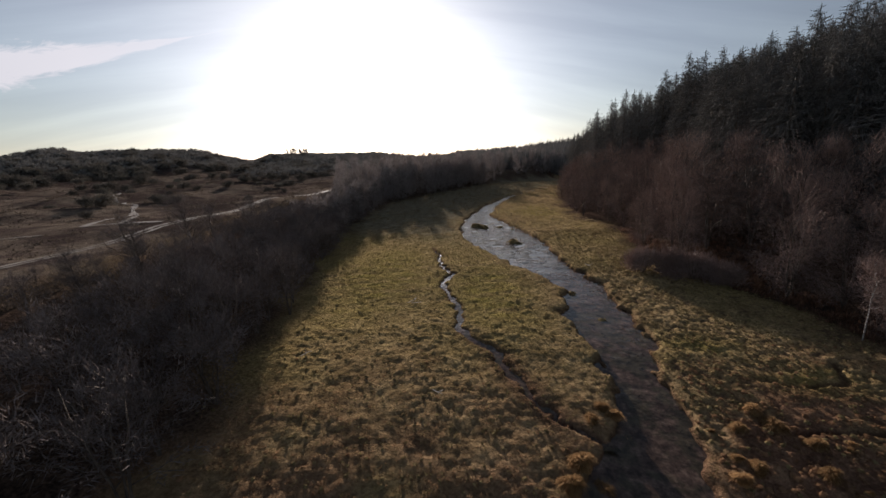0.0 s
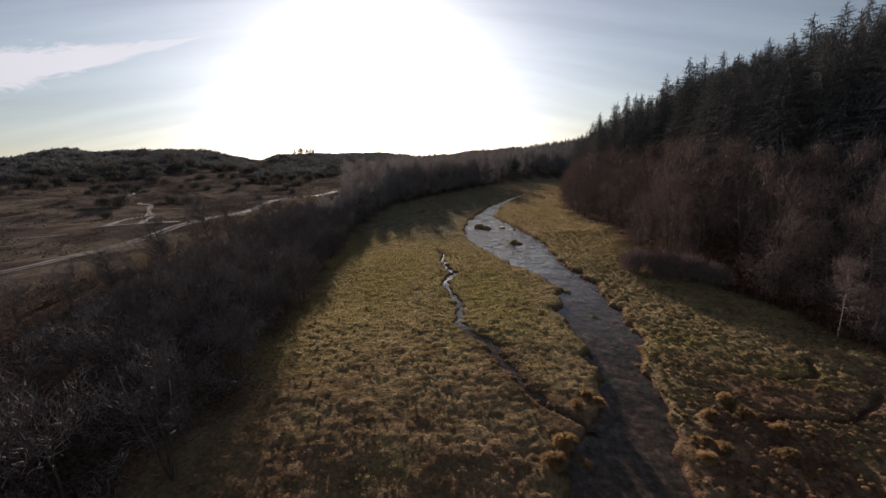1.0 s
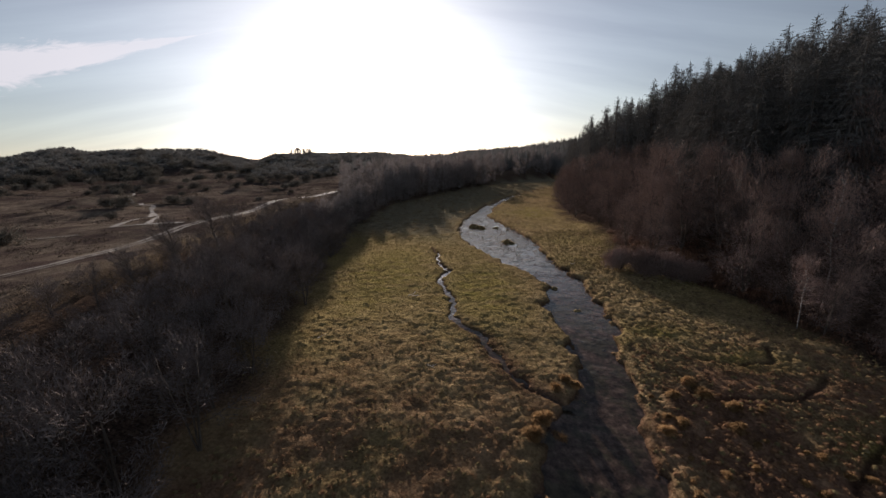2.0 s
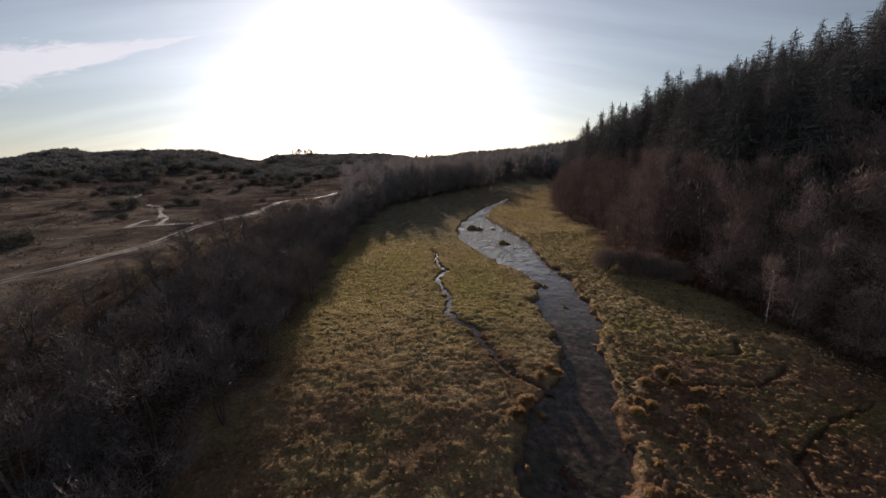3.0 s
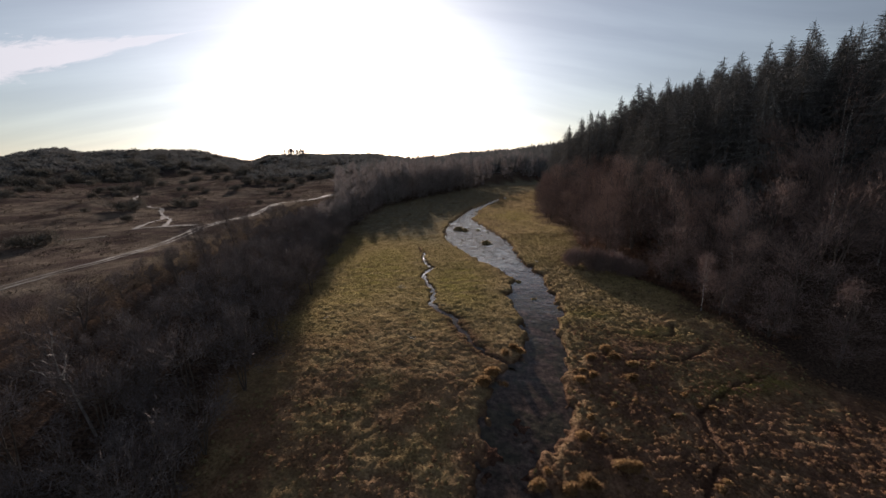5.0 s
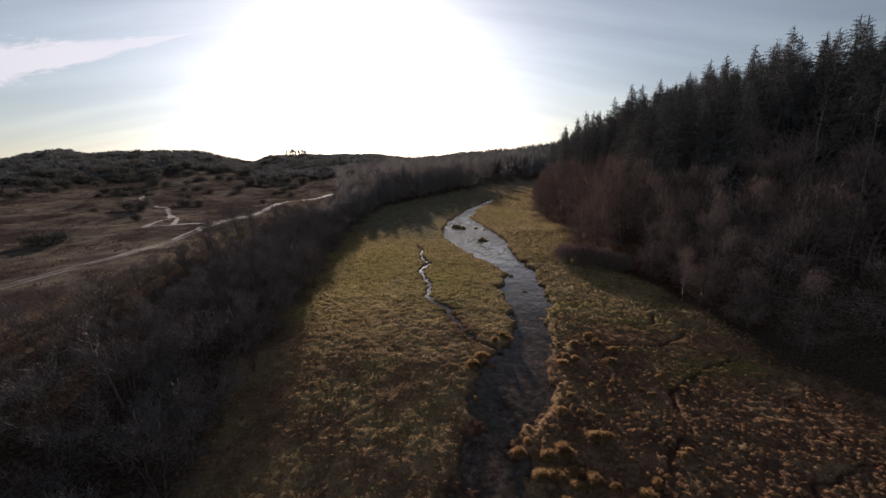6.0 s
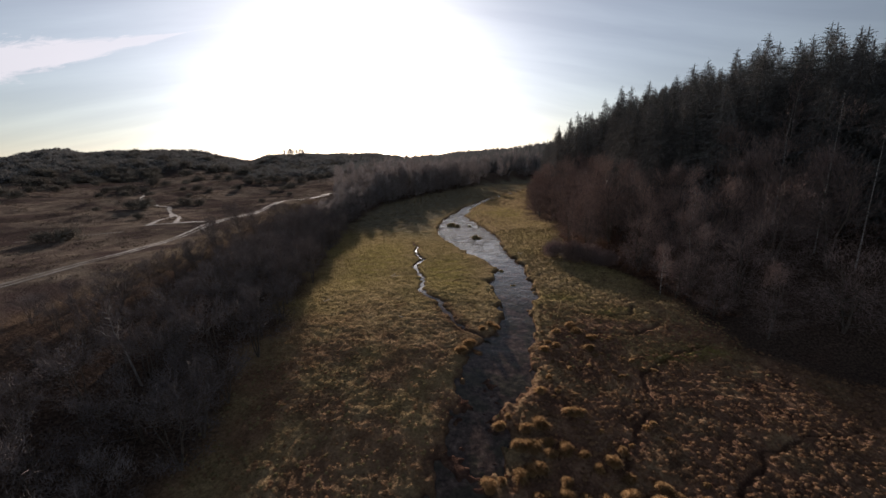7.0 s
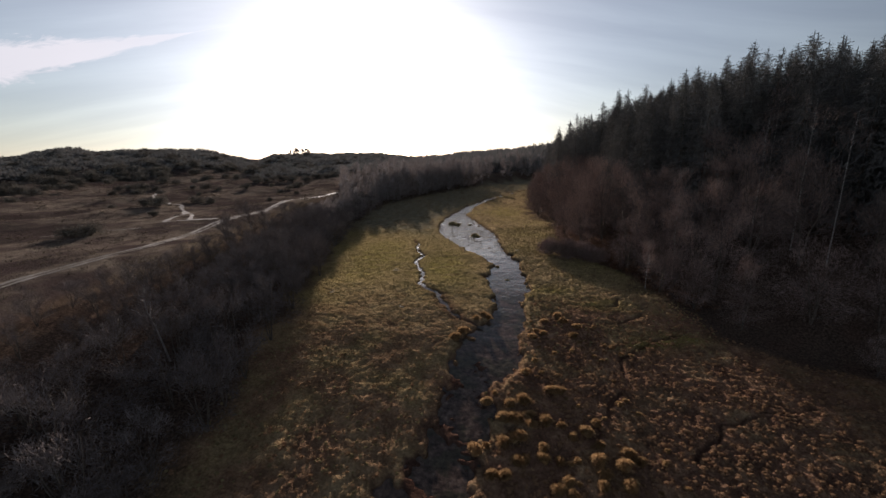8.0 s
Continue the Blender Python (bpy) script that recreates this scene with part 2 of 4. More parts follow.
M_GREYBARK = bark_material("grey_bark", (0.10, 0.085, 0.075), (0.28, 0.25, 0.22))

# ---- the plan: edges of the valley floor, stream, brook, track ----
EDGE_L = ((-60, -6), (-30, -7.5), (-10, -7), (0, -8), (12, -10), (18, -12), (34, -15), (50, -18), (85, -17.5), (100, -13), (125, -1), (150, 14), (175, 40), (260, 90))
EDGE_R = ((-60, 50), (-15, 40), (-2.9, 33.49), (-1, 29.81), (1.8, 26.47), (5.4, 25.82), (9.5, 24.03), (16.9, 22.97), (24, 20), (31, 19.5), (46, 21.5), (52, 19.6), (68, 20), (90, 24), (120, 32), (144, 43), (160, 60), (260, 140))
BANK_L = ((-60, -10), (-30, -4), (-20, 0), (-12.8, 2.64), (-10.8, 3.93), (-8.7, 4.53), (-5.9, 5.22), (-3, 5.31), (-0.1, 5.78), (1.6, 6.95), (3.8, 8.6), (7.4, 9.1), (10, 8.83), (13.8, 8.38), (18.3, 9.7), (21.6, 8.4), (26, 6), (34, 2.8), (40, 1.2), (46, 0.6), (52, 0.8), (57, 1.4), (75, 5.4), (97, 13.5), (120, 26.2), (138, 41))
BANK_R = ((-60, -4), (-30, 1.5), (-20, 4.2), (-12.8, 6.5), (-10, 7.09), (-8.8, 7.67), (-6, 7.56), (-5, 7.94), (-3, 9.85), (0.5, 10.4), (2, 10.96), (4.9, 11.46), (7.2, 11.4), (10.1, 12.61), (14.6, 12.65), (20.1, 12.62), (25, 11.3), (31.7, 11), (36, 10.9), (47.5, 8.4), (57, 6.2), (62, 5.3), (66, 6.6), (73, 7.1), (97, 14.6), (120, 27), (138, 41.8))
BROOK = ((2, 7.34), (3.1, 5.48), (4.9, 4.6), (6.7, 3.71), (8.3, 3.31), (9.5, 2.02), (10.9, 1.11), (12.8, 1.2), (14.7, 1.01), (17.7, -0.1), (20, -0.51), (22.3, 0.4), (23.9, -0.59), (27, -1.3), (29.5, -1.4), (33, -2.6))
BROOK_W = ((2.6, 0.12), (5, 0.10), (7.5, 0.16), (8.8, 0.30), (10, 0.22), (12, 0.17), (18, 0.15), (22, 0.22), (27, 0.12), (33, 0.05))
TRACK = ((-60, -26), (-30, -27), (-1, -29.5), (6, -28.8), (10, -28.3), (14.5, -29.2), (20.3, -30.6), (28.3, -32.6), (41, -33.5), (63.5, -36.3), (72.4, -34), (84.5, -33), (100, -37), (140, -52), (200, -80))
DITCHES = (((17.44, -1.78), (19.21, -0.28), (21.45, 1.2), (24.56, 2.41), (27.36, 3.41)),
           ((16.15, 6.33), (18.16, 5.94), (19.91, 6.53), (20.88, 7.83)),
           ((14.97, 3.13), (17.34, 3.34), (19.78, 3.54), (21.72, 5.02)),
           ((13.69, -8.75), (15.47, -6.06), (17.27, -4.48), (17.44, -1.78)),
           ((18.33, -9.96), (20.93, -7.82), (24.36, -6.18), (28, -5.74)))
RIDGE = ((-90, 2.0), (-60, 1.3), (-52.5, 1.5), (-50, 2.1), (-48, 2.3), (-46.5, 1.9), (-43.9, 2.1), (-39.8, 2.2), (-35.8, 2.0), (-32.9, 1.3), (-29.7, 0.6), (-27.5, 1.4), (-21.7, 1.4), (-12.4, 1.2), (-9.2, 0.6), (-4.2, 0.3), (1.5, 0.6), (8.7, 0.9), (14, 1.4), (30, 3), (90, 3))


def along(pairs, v):
    a = np.array(pairs)
    return np.interp(v, a[:, 0], a[:, 1])


def ease(a, b, v):
    t = np.clip((v - a) / (b - a), 0, 1)
    return t * t * (3 - 2 * t)


WAVES = {}


def waves(x, y, size, seed):
    """Smooth cheap relief between about -1 and 1."""
    if seed not in WAVES:
        r = np.random.RandomState(seed)
        WAVES[seed] = [(r.uniform(0, 6.28), r.uniform(0, 6.28), r.uniform(0.6, 1.9)) for k in range(7)]
    z = 0
    for a, p, f in WAVES[seed]:
        z = z + np.sin((x * math.cos(a) + y * math.sin(a)) * (f / size * 6.28) + p)
    return z / 4.0


def floor_level(x, y):
    a = np.interp(y, [-60, -30, -10, -5, 0, 5, 10, 16, 24, 40, 100, 300], [-8.2, -5.4, -2.90, -2.18, -1.5, -0.98, -0.6, -0.33, -0.12, 0, 0.3, 2])
    right = np.interp(y, [-30, -8, 0, 8, 16, 40, 300], [-0.05, -0.05, -0.056, -0.016, -0.02, 0.02, 0.0])
    left = np.interp(y, [-30, 2, 14, 40, 300], [-0.09, -0.085, -0.02, 0.02, 0.0])
    return a + np.where(x > 8, right, left) * np.clip(x - 8, -20, 20)


def stream_inside(x, y):
    """Metres inside the stream's banks (minus: outside)."""
    wob = (0.30 * waves(x, y, 3.0, 5) + 0.20 * waves(x, y, 1.1, 6)) * (1 + 0.7 * ease(2, -5, y))
    return np.minimum(x - along(BANK_L, y), along(BANK_R, y) - x) + wob


def brook_inside(x, y):
    d = along(BROOK_W, y) - np.abs(x - along(BROOK, y) - 0.20 * waves(x, y, 2.0, 8) - 0.10 * waves(x, y, 0.8, 18))
    return np.where((y > 1.7) & (y < 33.5), d, -9.0)


def ditch_distance(x, y):
    x, y = x + 0.20 * waves(x, y, 2.4, 9), y + 0.20 * waves(x, y, 2.9, 10)
    d = np.full(np.shape(x), 99.0)
    for line in DITCHES:
        for (ax, ay), (bx, by) in zip(line, line[1:]):
            t = np.clip(((x - ax) * (bx - ax) + (y - ay) * (by - ay)) / ((bx - ax) ** 2 + (by - ay) ** 2), 0, 1)
            d = np.minimum(d, np.hypot(x - ax - t * (bx - ax), y - ay - t * (by - ay)))
    return d + 0.05 * waves(x, y, 1.1, 9) + 0.10 * (waves(x, y, 6, 10) > 0.35)


def hummock(x, y, cell, seed):
    """Rounded mounds packed side by side: 0 in the gaps, 1 on the tops."""
    ix, iy = np.floor(x / cell), np.floor(y / cell)
    best = np.zeros(np.shape(x))
    for dx in (-1, 0, 1):
        for dy in (-1, 0, 1):
            cx, cy = ix + dx, iy + dy
            h1 = np.abs(np.sin(cx * 12.9898 + cy * 78.233 + seed) * 43758.5453) % 1
            h2 = np.abs(np.sin(cx * 39.3467 + cy * 11.135 + seed) * 24634.6345) % 1
            h3 = np.abs(np.sin(cx * 73.156 + cy * 52.235 + seed) * 35461.2344) % 1
            d = np.hypot(x - (cx + 0.1 + 0.8 * h1) * cell, y - (cy + 0.1 + 0.8 * h2) * cell) / (cell * (0.45 + 0.45 * h3))
            best = np.maximum(best, np.clip(1 - d * d, 0, 1) ** 0.7 * (0.45 + 0.55 * h3))
    return best


def meadow_part(x, y):
    return ease(-0.1, -0.9, stream_inside(x, y)) * ease(0.5, -2, np.maximum(along(EDGE_L, y) - x, x - along(EDGE_R, y)) - 1) * ease(0.06, 0.25, ditch_distance(x, y)) * ease(-0.05, -0.4, brook_inside(x, y))


def plateau_level(x, y):
    return 3.9 + 0.25 * waves(x, y, 30, 2) + ease(50, 220, -x) * (1.2 + 1.6 * waves(x, y, 70, 3)) + ease(42, 75, -x) * (1.3 * waves(x, y, 30, 6) + 0.35 * waves(x, y, 13, 7)) + ease(70, 220, y) * (2.0 + 1.5 * waves(x, y, 90, 4))


def height(x, y):
    x, y = np.asarray(x, float), np.asarray(y, float)
    z = floor_level(x, y)
    rough = 0.022 * waves(x, y, 1.6, 11) + 0.016 * waves(x, y, 0.8, 12) + 0.035 * waves(x, y, 6, 13)
    z = z + rough * ease(6, 0, along(EDGE_L, y) - x)
    inside = ease(-0.35, 0.35, stream_inside(x, y))
    z = z - inside * ((0.62 - 0.26 * ease(5, -4, y)) - 0.30 * ease(1, -4, y) * ease(0.15, 0.75, waves(x, y, 2.4, 19) + 0.5 * waves(x, y, 0.9, 20))) - 0.25 * ease(-0.2, 0.2, brook_inside(x, y)) - 0.11 * ease(0.20, 0.04, ditch_distance(x, y))
    big = 0.55 + 0.5 * ease(-0.5, 0.7, waves(x, y, 11, 17)) + 0.4 * ease(2, -6, y) * ease(-1, 2, x - along(BANK_L, y))
    big = big * (0.72 + 0.28 * ease(-2, 1, x - along(BANK_L, y)))
    z = z + meadow_part(x, y) * (0.095 * hummock(x, y, 0.36, 1.0) + 0.05 * hummock(x, y, 0.22, 2.0)) * big
    left = along(EDGE_L, y) - x
    z = z + (plateau_level(x, y) - z) * ease(-1, 13, left)
    right = x - along(EDGE_R, y)
    slope = 0.12 + 0.20 * ease(46, 78, y)
    z = z + (0.34 * np.clip(right - 3, 0, 19) + slope * np.clip(right - 22, 0, 70)) * ease(2, 9, right) + 0.4 * waves(x, y, 12, 14) * ease(3, 12, right)
    r, az = np.hypot(x, y + 11), np.degrees(np.arctan2(x, y + 11))
    ridge = 9.9 + 450 * np.tan(np.radians(along(RIDGE, az))) + 1.5 * waves(x, y, 60, 15)
    top = np.where(right > 0, np.maximum(z, ridge), ridge)
    z = z + (top - z) * ease(190, 450, r) * ease(-40, 60, y + 0.5 * np.abs(x))
    return z - ease(480, 2600, r) * 60


def H(x, y):
    return float(height(x, y))


# ---- helpers for building ----
def mesh_of(name, verts, groups, mats, smooth=False):
    """A mesh from an array of places and a list of (faces, material slot), each an array with one face a row."""
    me = bpy.data.meshes.new(name)
    verts = np.asarray(verts, np.float32)
    sizes = np.concatenate([np.full(len(f), f.shape[1]) for f, _ in groups])
    loops = np.concatenate([f.reshape(-1) for f, _ in groups]).astype(np.int32)
    me.vertices.add(len(verts))
    me.vertices.foreach_set("co", verts.reshape(-1))
    me.loops.add(len(loops))
    me.loops.foreach_set("vertex_index", loops)
    me.polygons.add(len(sizes))
    me.polygons.foreach_set("loop_start", (np.cumsum(sizes) - sizes).astype(np.int32))
    me.polygons.foreach_set("material_index", np.concatenate([np.full(len(f), k) for f, k in groups]).astype(np.int32))
    me.polygons.foreach_set("use_smooth", np.full(len(sizes), smooth))
    for m in mats:
        me.materials.append(m)
    me.update(calc_edges=True)
    return me


class Shape:
    """Gathers tubes, blades and slivers into one mesh."""

    def __init__(self):
        self.v, self.f, self.n = [], [], 0

    def add(self, verts, faces, slot=0):
        """faces: arrays with one face a row, counted from these verts."""
        self.v.append(np.asarray(verts, float))
        for f in faces:
            self.f.append((np.asarray(f, np.int64) + self.n, slot))
        self.n += len(verts)

    def tube(self, pts, radii, sides=5):
        pts = [Vector(p) for p in pts]
        ring = []
        for k, p in enumerate(pts):
            d = (pts[min(k + 1, len(pts) - 1)] - pts[max(k - 1, 0)]).normalized()
            a = d.orthogonal().normalized()
            b = d.cross(a)
            ring += [p + (a * math.cos(6.2832 * s / sides) + b * math.sin(6.2832 * s / sides)) * radii[k] for s in range(sides)]
        walls = [(k * sides + s, k * sides + (s + 1) % sides, (k + 1) * sides + (s + 1) % sides, (k + 1) * sides + s) for k in range(len(pts) - 1) for s in range(sides)]
        self.add(ring, [walls, [range((len(pts) - 1) * sides, len(pts) * sides)]])

    def blades(self, base, tip, width, rng, bend):
        """Many thin bent strips, arrays of starts and ends; each is a quad and a triangle."""
        base, tip = np.asarray(base, float), np.asarray(tip, float)
        d = tip - base
        side = np.cross(d, rng.normal(size=d.shape))
        side /= np.linalg.norm(side, axis=1, keepdims=True) + 1e-9
        w = (np.asarray(width) * np.ones(len(d)))[:, None] * side / 2
        middle = base + d * 0.55 + bend
        v = np.stack([base - w, base + w, middle + w * 0.8, middle - w * 0.8, tip], 1).reshape(-1, 3)
        k = np.arange(len(d))[:, None] * 5
        self.add(v, [k + np.array([[0, 1, 2, 3]]), k + np.array([[3, 2, 4]])])

    def slivers(self, base, tip, width, rng):
        """Many thin pointed triangles."""
        base, tip = np.asarray(base, float), np.asarray(tip, float)
        d = tip - base
        side = np.cross(d, rng.normal(size=d.shape))
        side /= np.linalg.norm(side, axis=1, keepdims=True) + 1e-9
        w = (np.asarray(width) * np.ones(len(d)))[:, None] * side / 2
        self.add(np.stack([base - w, base + w, tip], 1).reshape(-1, 3), [np.arange(len(d) * 3).reshape(-1, 3)])

    def mesh(self, name, mats, smooth=False):
        return mesh_of(name, np.concatenate(self.v), self.f, mats, smooth)


def part(name, me, parent, label=""):
    ob = new(name, me)
    ob.parent = parent
    return tagged(ob, label) if label else ob


def steps(fine_a, fine_b, step, far_a, far_b, grow=1.09):
    core = list(np.arange(fine_a, fine_b + step / 2, step))
    s, v, hi = step, core[-1], []
    while v < far_b:
        s *= grow
        v += s
        hi.append(v)
    s, v, lo = step, core[0], []
    while v > far_a:
        s *= grow
        v -= s
        lo.append(v)
    return np.array(lo[::-1] + core + hi)


# ---- ground: one sheet to the horizon ----
gx, gy = steps(-10, 28, 0.12, -2600, 2600, 1.09), steps(-14, 25, 0.12, -700, 3200, 1.055)
X, Y = np.meshgrid(gx, gy)
Z = height(X, Y)
nx, ny = len(gx), len(gy)
i = np.arange(ny - 1)[:, None] * nx + np.arange(nx - 1)[None, :]
quads = np.stack([i, i + 1, i + nx + 1, i + nx], -1).reshape(-1, 4)
gm = mesh_of("ground", np.stack([X, Y, Z], -1).reshape(-1, 3), [(quads, 0)], [M_GROUND], True)
left_in, right_in = along(EDGE_L, Y) - X, X - along(EDGE_R, Y)
wobble = 1.5 * waves(X, Y, 9, 21)
both_humps = hummock(X, Y, 0.36, 1.0) + 0.5 * hummock(X, Y, 0.22, 2.0)
zones = {
    # mud and painted shade in the hollows, stronger right of the stream's left bank
    "gap": (0.25 + 0.65 * ease(-2, 1, X - along(BANK_L, Y))) * ease(0.66, 0.22, both_humps) * meadow_part(X, Y),
    "heath": ease(6, 16, left_in + wobble),
    "wood": np.maximum(ease(-1.5, 2.0, right_in + wobble), ease(-1, 2, left_in + wobble) * (1 - ease(9, 16, left_in + wobble))),
    "mud": np.maximum.reduce([ease(-0.5, 0.1, stream_inside(X, Y)), ease(-0.35, 0.0, brook_inside(X, Y)), 0.7 * ease(0.22, 0.06, ditch_distance(X, Y)),
                              0.75 * ease(0.9, 0.2, np.abs(X - along(BROOK, Y)) * 0.6) * ease(12, 8, Y) * ease(2, 3, Y),
                              0.45 * ease(0.0, 0.8, waves(X, Y, 4, 24)) * ease(9, -3, Y) * ease(0, 2.5, X - along(BANK_R, Y))]),
    "rust": np.clip((0.35 + 0.65 * ease(-0.6, 0.5, waves(X, Y, 5, 25))) * (ease(13, 0, Y) * ease(0, 3, X - along(BANK_R, Y)) + 0.8 * ease(12, -5, Y)), 0, 0.95),
    # painted shade: far meadow left of the stream, below the left wood
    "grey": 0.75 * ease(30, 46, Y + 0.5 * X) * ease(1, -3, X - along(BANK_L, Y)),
    "lush": np.clip(sum(np.exp(-((X - a) / p) ** 2 - ((Y - b) / q) ** 2) for a, b, p, q in ((3.6, 18, 2.2, 6), (15, 62, 4, 10), (18.6, 6.6, 2.6, 1.2), (20.6, 0.6, 2.2, 1.0), (23.5, 1.6, 2.4, 0.9), (15, 9.5, 2, 1.2), (-6, 22, 3, 9))) + 0.34 * ease(0, -3, X - along(BANK_L, Y)) * ease(0, 14, Y), 0, 1) * (0.7 + 0.3 * waves(X, Y, 2.5, 26)),
}
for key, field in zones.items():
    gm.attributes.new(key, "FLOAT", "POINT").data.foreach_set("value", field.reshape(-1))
ground = tagged(new("ground", gm), "uneven tan and green valley meadow with heath and woodland floor", "ground", kind="structure")

# ---- sandy tracks over the heath ----
TRACK_SIDE = (((-51.0, 18.4), (-49.0, 19.3), (-46.8, 20.0)), ((-44.6, 21.2), (-43.0, 22.0), (-41.0, 23.4)), ((-34.6, 31.2), (-36.5, 30.4), (-39, 29.0), (-41.8, 27.2)),
              ((-41.0, 27.6), (-43.6, 32.6), (-47.5, 40.0), (-52.0, 46.2)), ((-38.3, 29.6), (-42.5, 35.5), (-47.0, 41.0), (-52.0, 46.2)))
TRACK_HEATH = ((-52, 46), (-55, 49), (-58, 53), (-63.7, 56.7), (-70, 64), (-82, 73.4), (-95, 90), (-111, 106))


def strip(points, offset, wide, seed, step=0.8, lift=0.05):
    """A ragged-edged strip laid over the ground along a line."""
    pts = np.array(points, float)
    run = np.concatenate([[0], np.cumsum(np.hypot(*np.diff(pts, axis=0).T))])
    t = np.arange(0, run[-1], step)
    x, y = np.interp(t, run, pts[:, 0]), np.interp(t, run, pts[:, 1])
    x, y = x + 0.25 * np.sin(t / 7), y + 0.2 * np.sin(t / 5)
    dx, dy = np.gradient(x), np.gradient(y)
    n = np.hypot(dx, dy)
    nx_, ny_ = dy / n, -dx / n
    r = np.random.RandomState(seed)
    v = []
    for k in range(len(t)):
        w = wide * (0.75 + 0.35 * math.sin(t[k] / 3.1 + seed) * math.sin(t[k] / 1.3))
        for o in (offset - w / 2 + r.normal() * 0.05, offset + w / 2 + r.normal() * 0.05):
            px, py = x[k] + nx_[k] * o, y[k] + ny_[k] * o
            v.append((px, py, H(px, py) + lift))
    return v


def track_mesh(name, strips):
    g = Shape()
    for v in strips:
        g.add(v, [[(2 * k, 2 * k + 1, 2 * k + 3, 2 * k + 2) for k in range(len(v) // 2 - 1)]])
    return g.mesh(name, [M_SAND], True)


main_line = [(x, y) for y, x in TRACK if y < 90]
tagged(new("track", track_mesh("track", [strip(main_line, -0.42, 0.52, 1, 0.5), strip(main_line, 0.40, 0.42, 2, 0.5)])), "pale sandy track with two wheel ruts across the heath", "track", kind="structure")
tagged(new("path", track_mesh("path", [strip(TRACK_HEATH, 0, 0.85, 3, 0.8, 0.08)] + [strip(line, 0, w, 4 + k, 0.4, 0.06) for k, (line, w) in enumerate(zip(TRACK_SIDE, (0.5, 0.6, 1.1, 0.8, 0.7)))])), "pale sandy footpath branching over the heath", "path", kind="structure")

# ---- water ----
wy = np.concatenate([np.arange(-40, 60, 0.5), np.arange(60, 139, 1.5)])
u = np.linspace(-0.30, 1.30, 15)
bl, br = along(BANK_L, wy), along(BANK_R, wy)
WX = bl[:, None] + (br - bl)[:, None] * u[None, :]
WY = np.repeat(wy[:, None], len(u), 1)
WZ = floor_level(WX, WY) - 0.24 + 0.10 * ease(5, -4, WY)
i = np.arange(len(wy) - 1)[:, None] * len(u) + np.arange(len(u) - 1)[None, :]
wm = mesh_of("stream_water", np.stack([WX, WY, WZ], -1).reshape(-1, 3), [(np.stack([i, i + 1, i + len(u) + 1, i + len(u)], -1).reshape(-1, 4), 0)], [M_WATER], True)
tagged(new("water_stream", wm), "shallow rippled stream reflecting the bright sky", "stream", kind="structure")
by = np.arange(1.8, 32.0, 0.3)
bw, bx = along(BROOK_W, by), along(BROOK, by)
v4 = np.stack([np.stack([bx - bw - 0.30, by, floor_level(bx, by) - 0.09], -1), np.stack([bx + bw + 0.30, by, floor_level(bx, by) - 0.09], -1)], 1).reshape(-1, 3)
bm_ = mesh_of("brook_water", v4, [(np.array([(2 * k, 2 * k + 1, 2 * k + 3, 2 * k + 2) for k in range(len(by) - 1)]), 0)], [M_WATER], True)
tagged(new("water_brook", bm_), "narrow winding brook running into the stream", "brook", kind="structure")


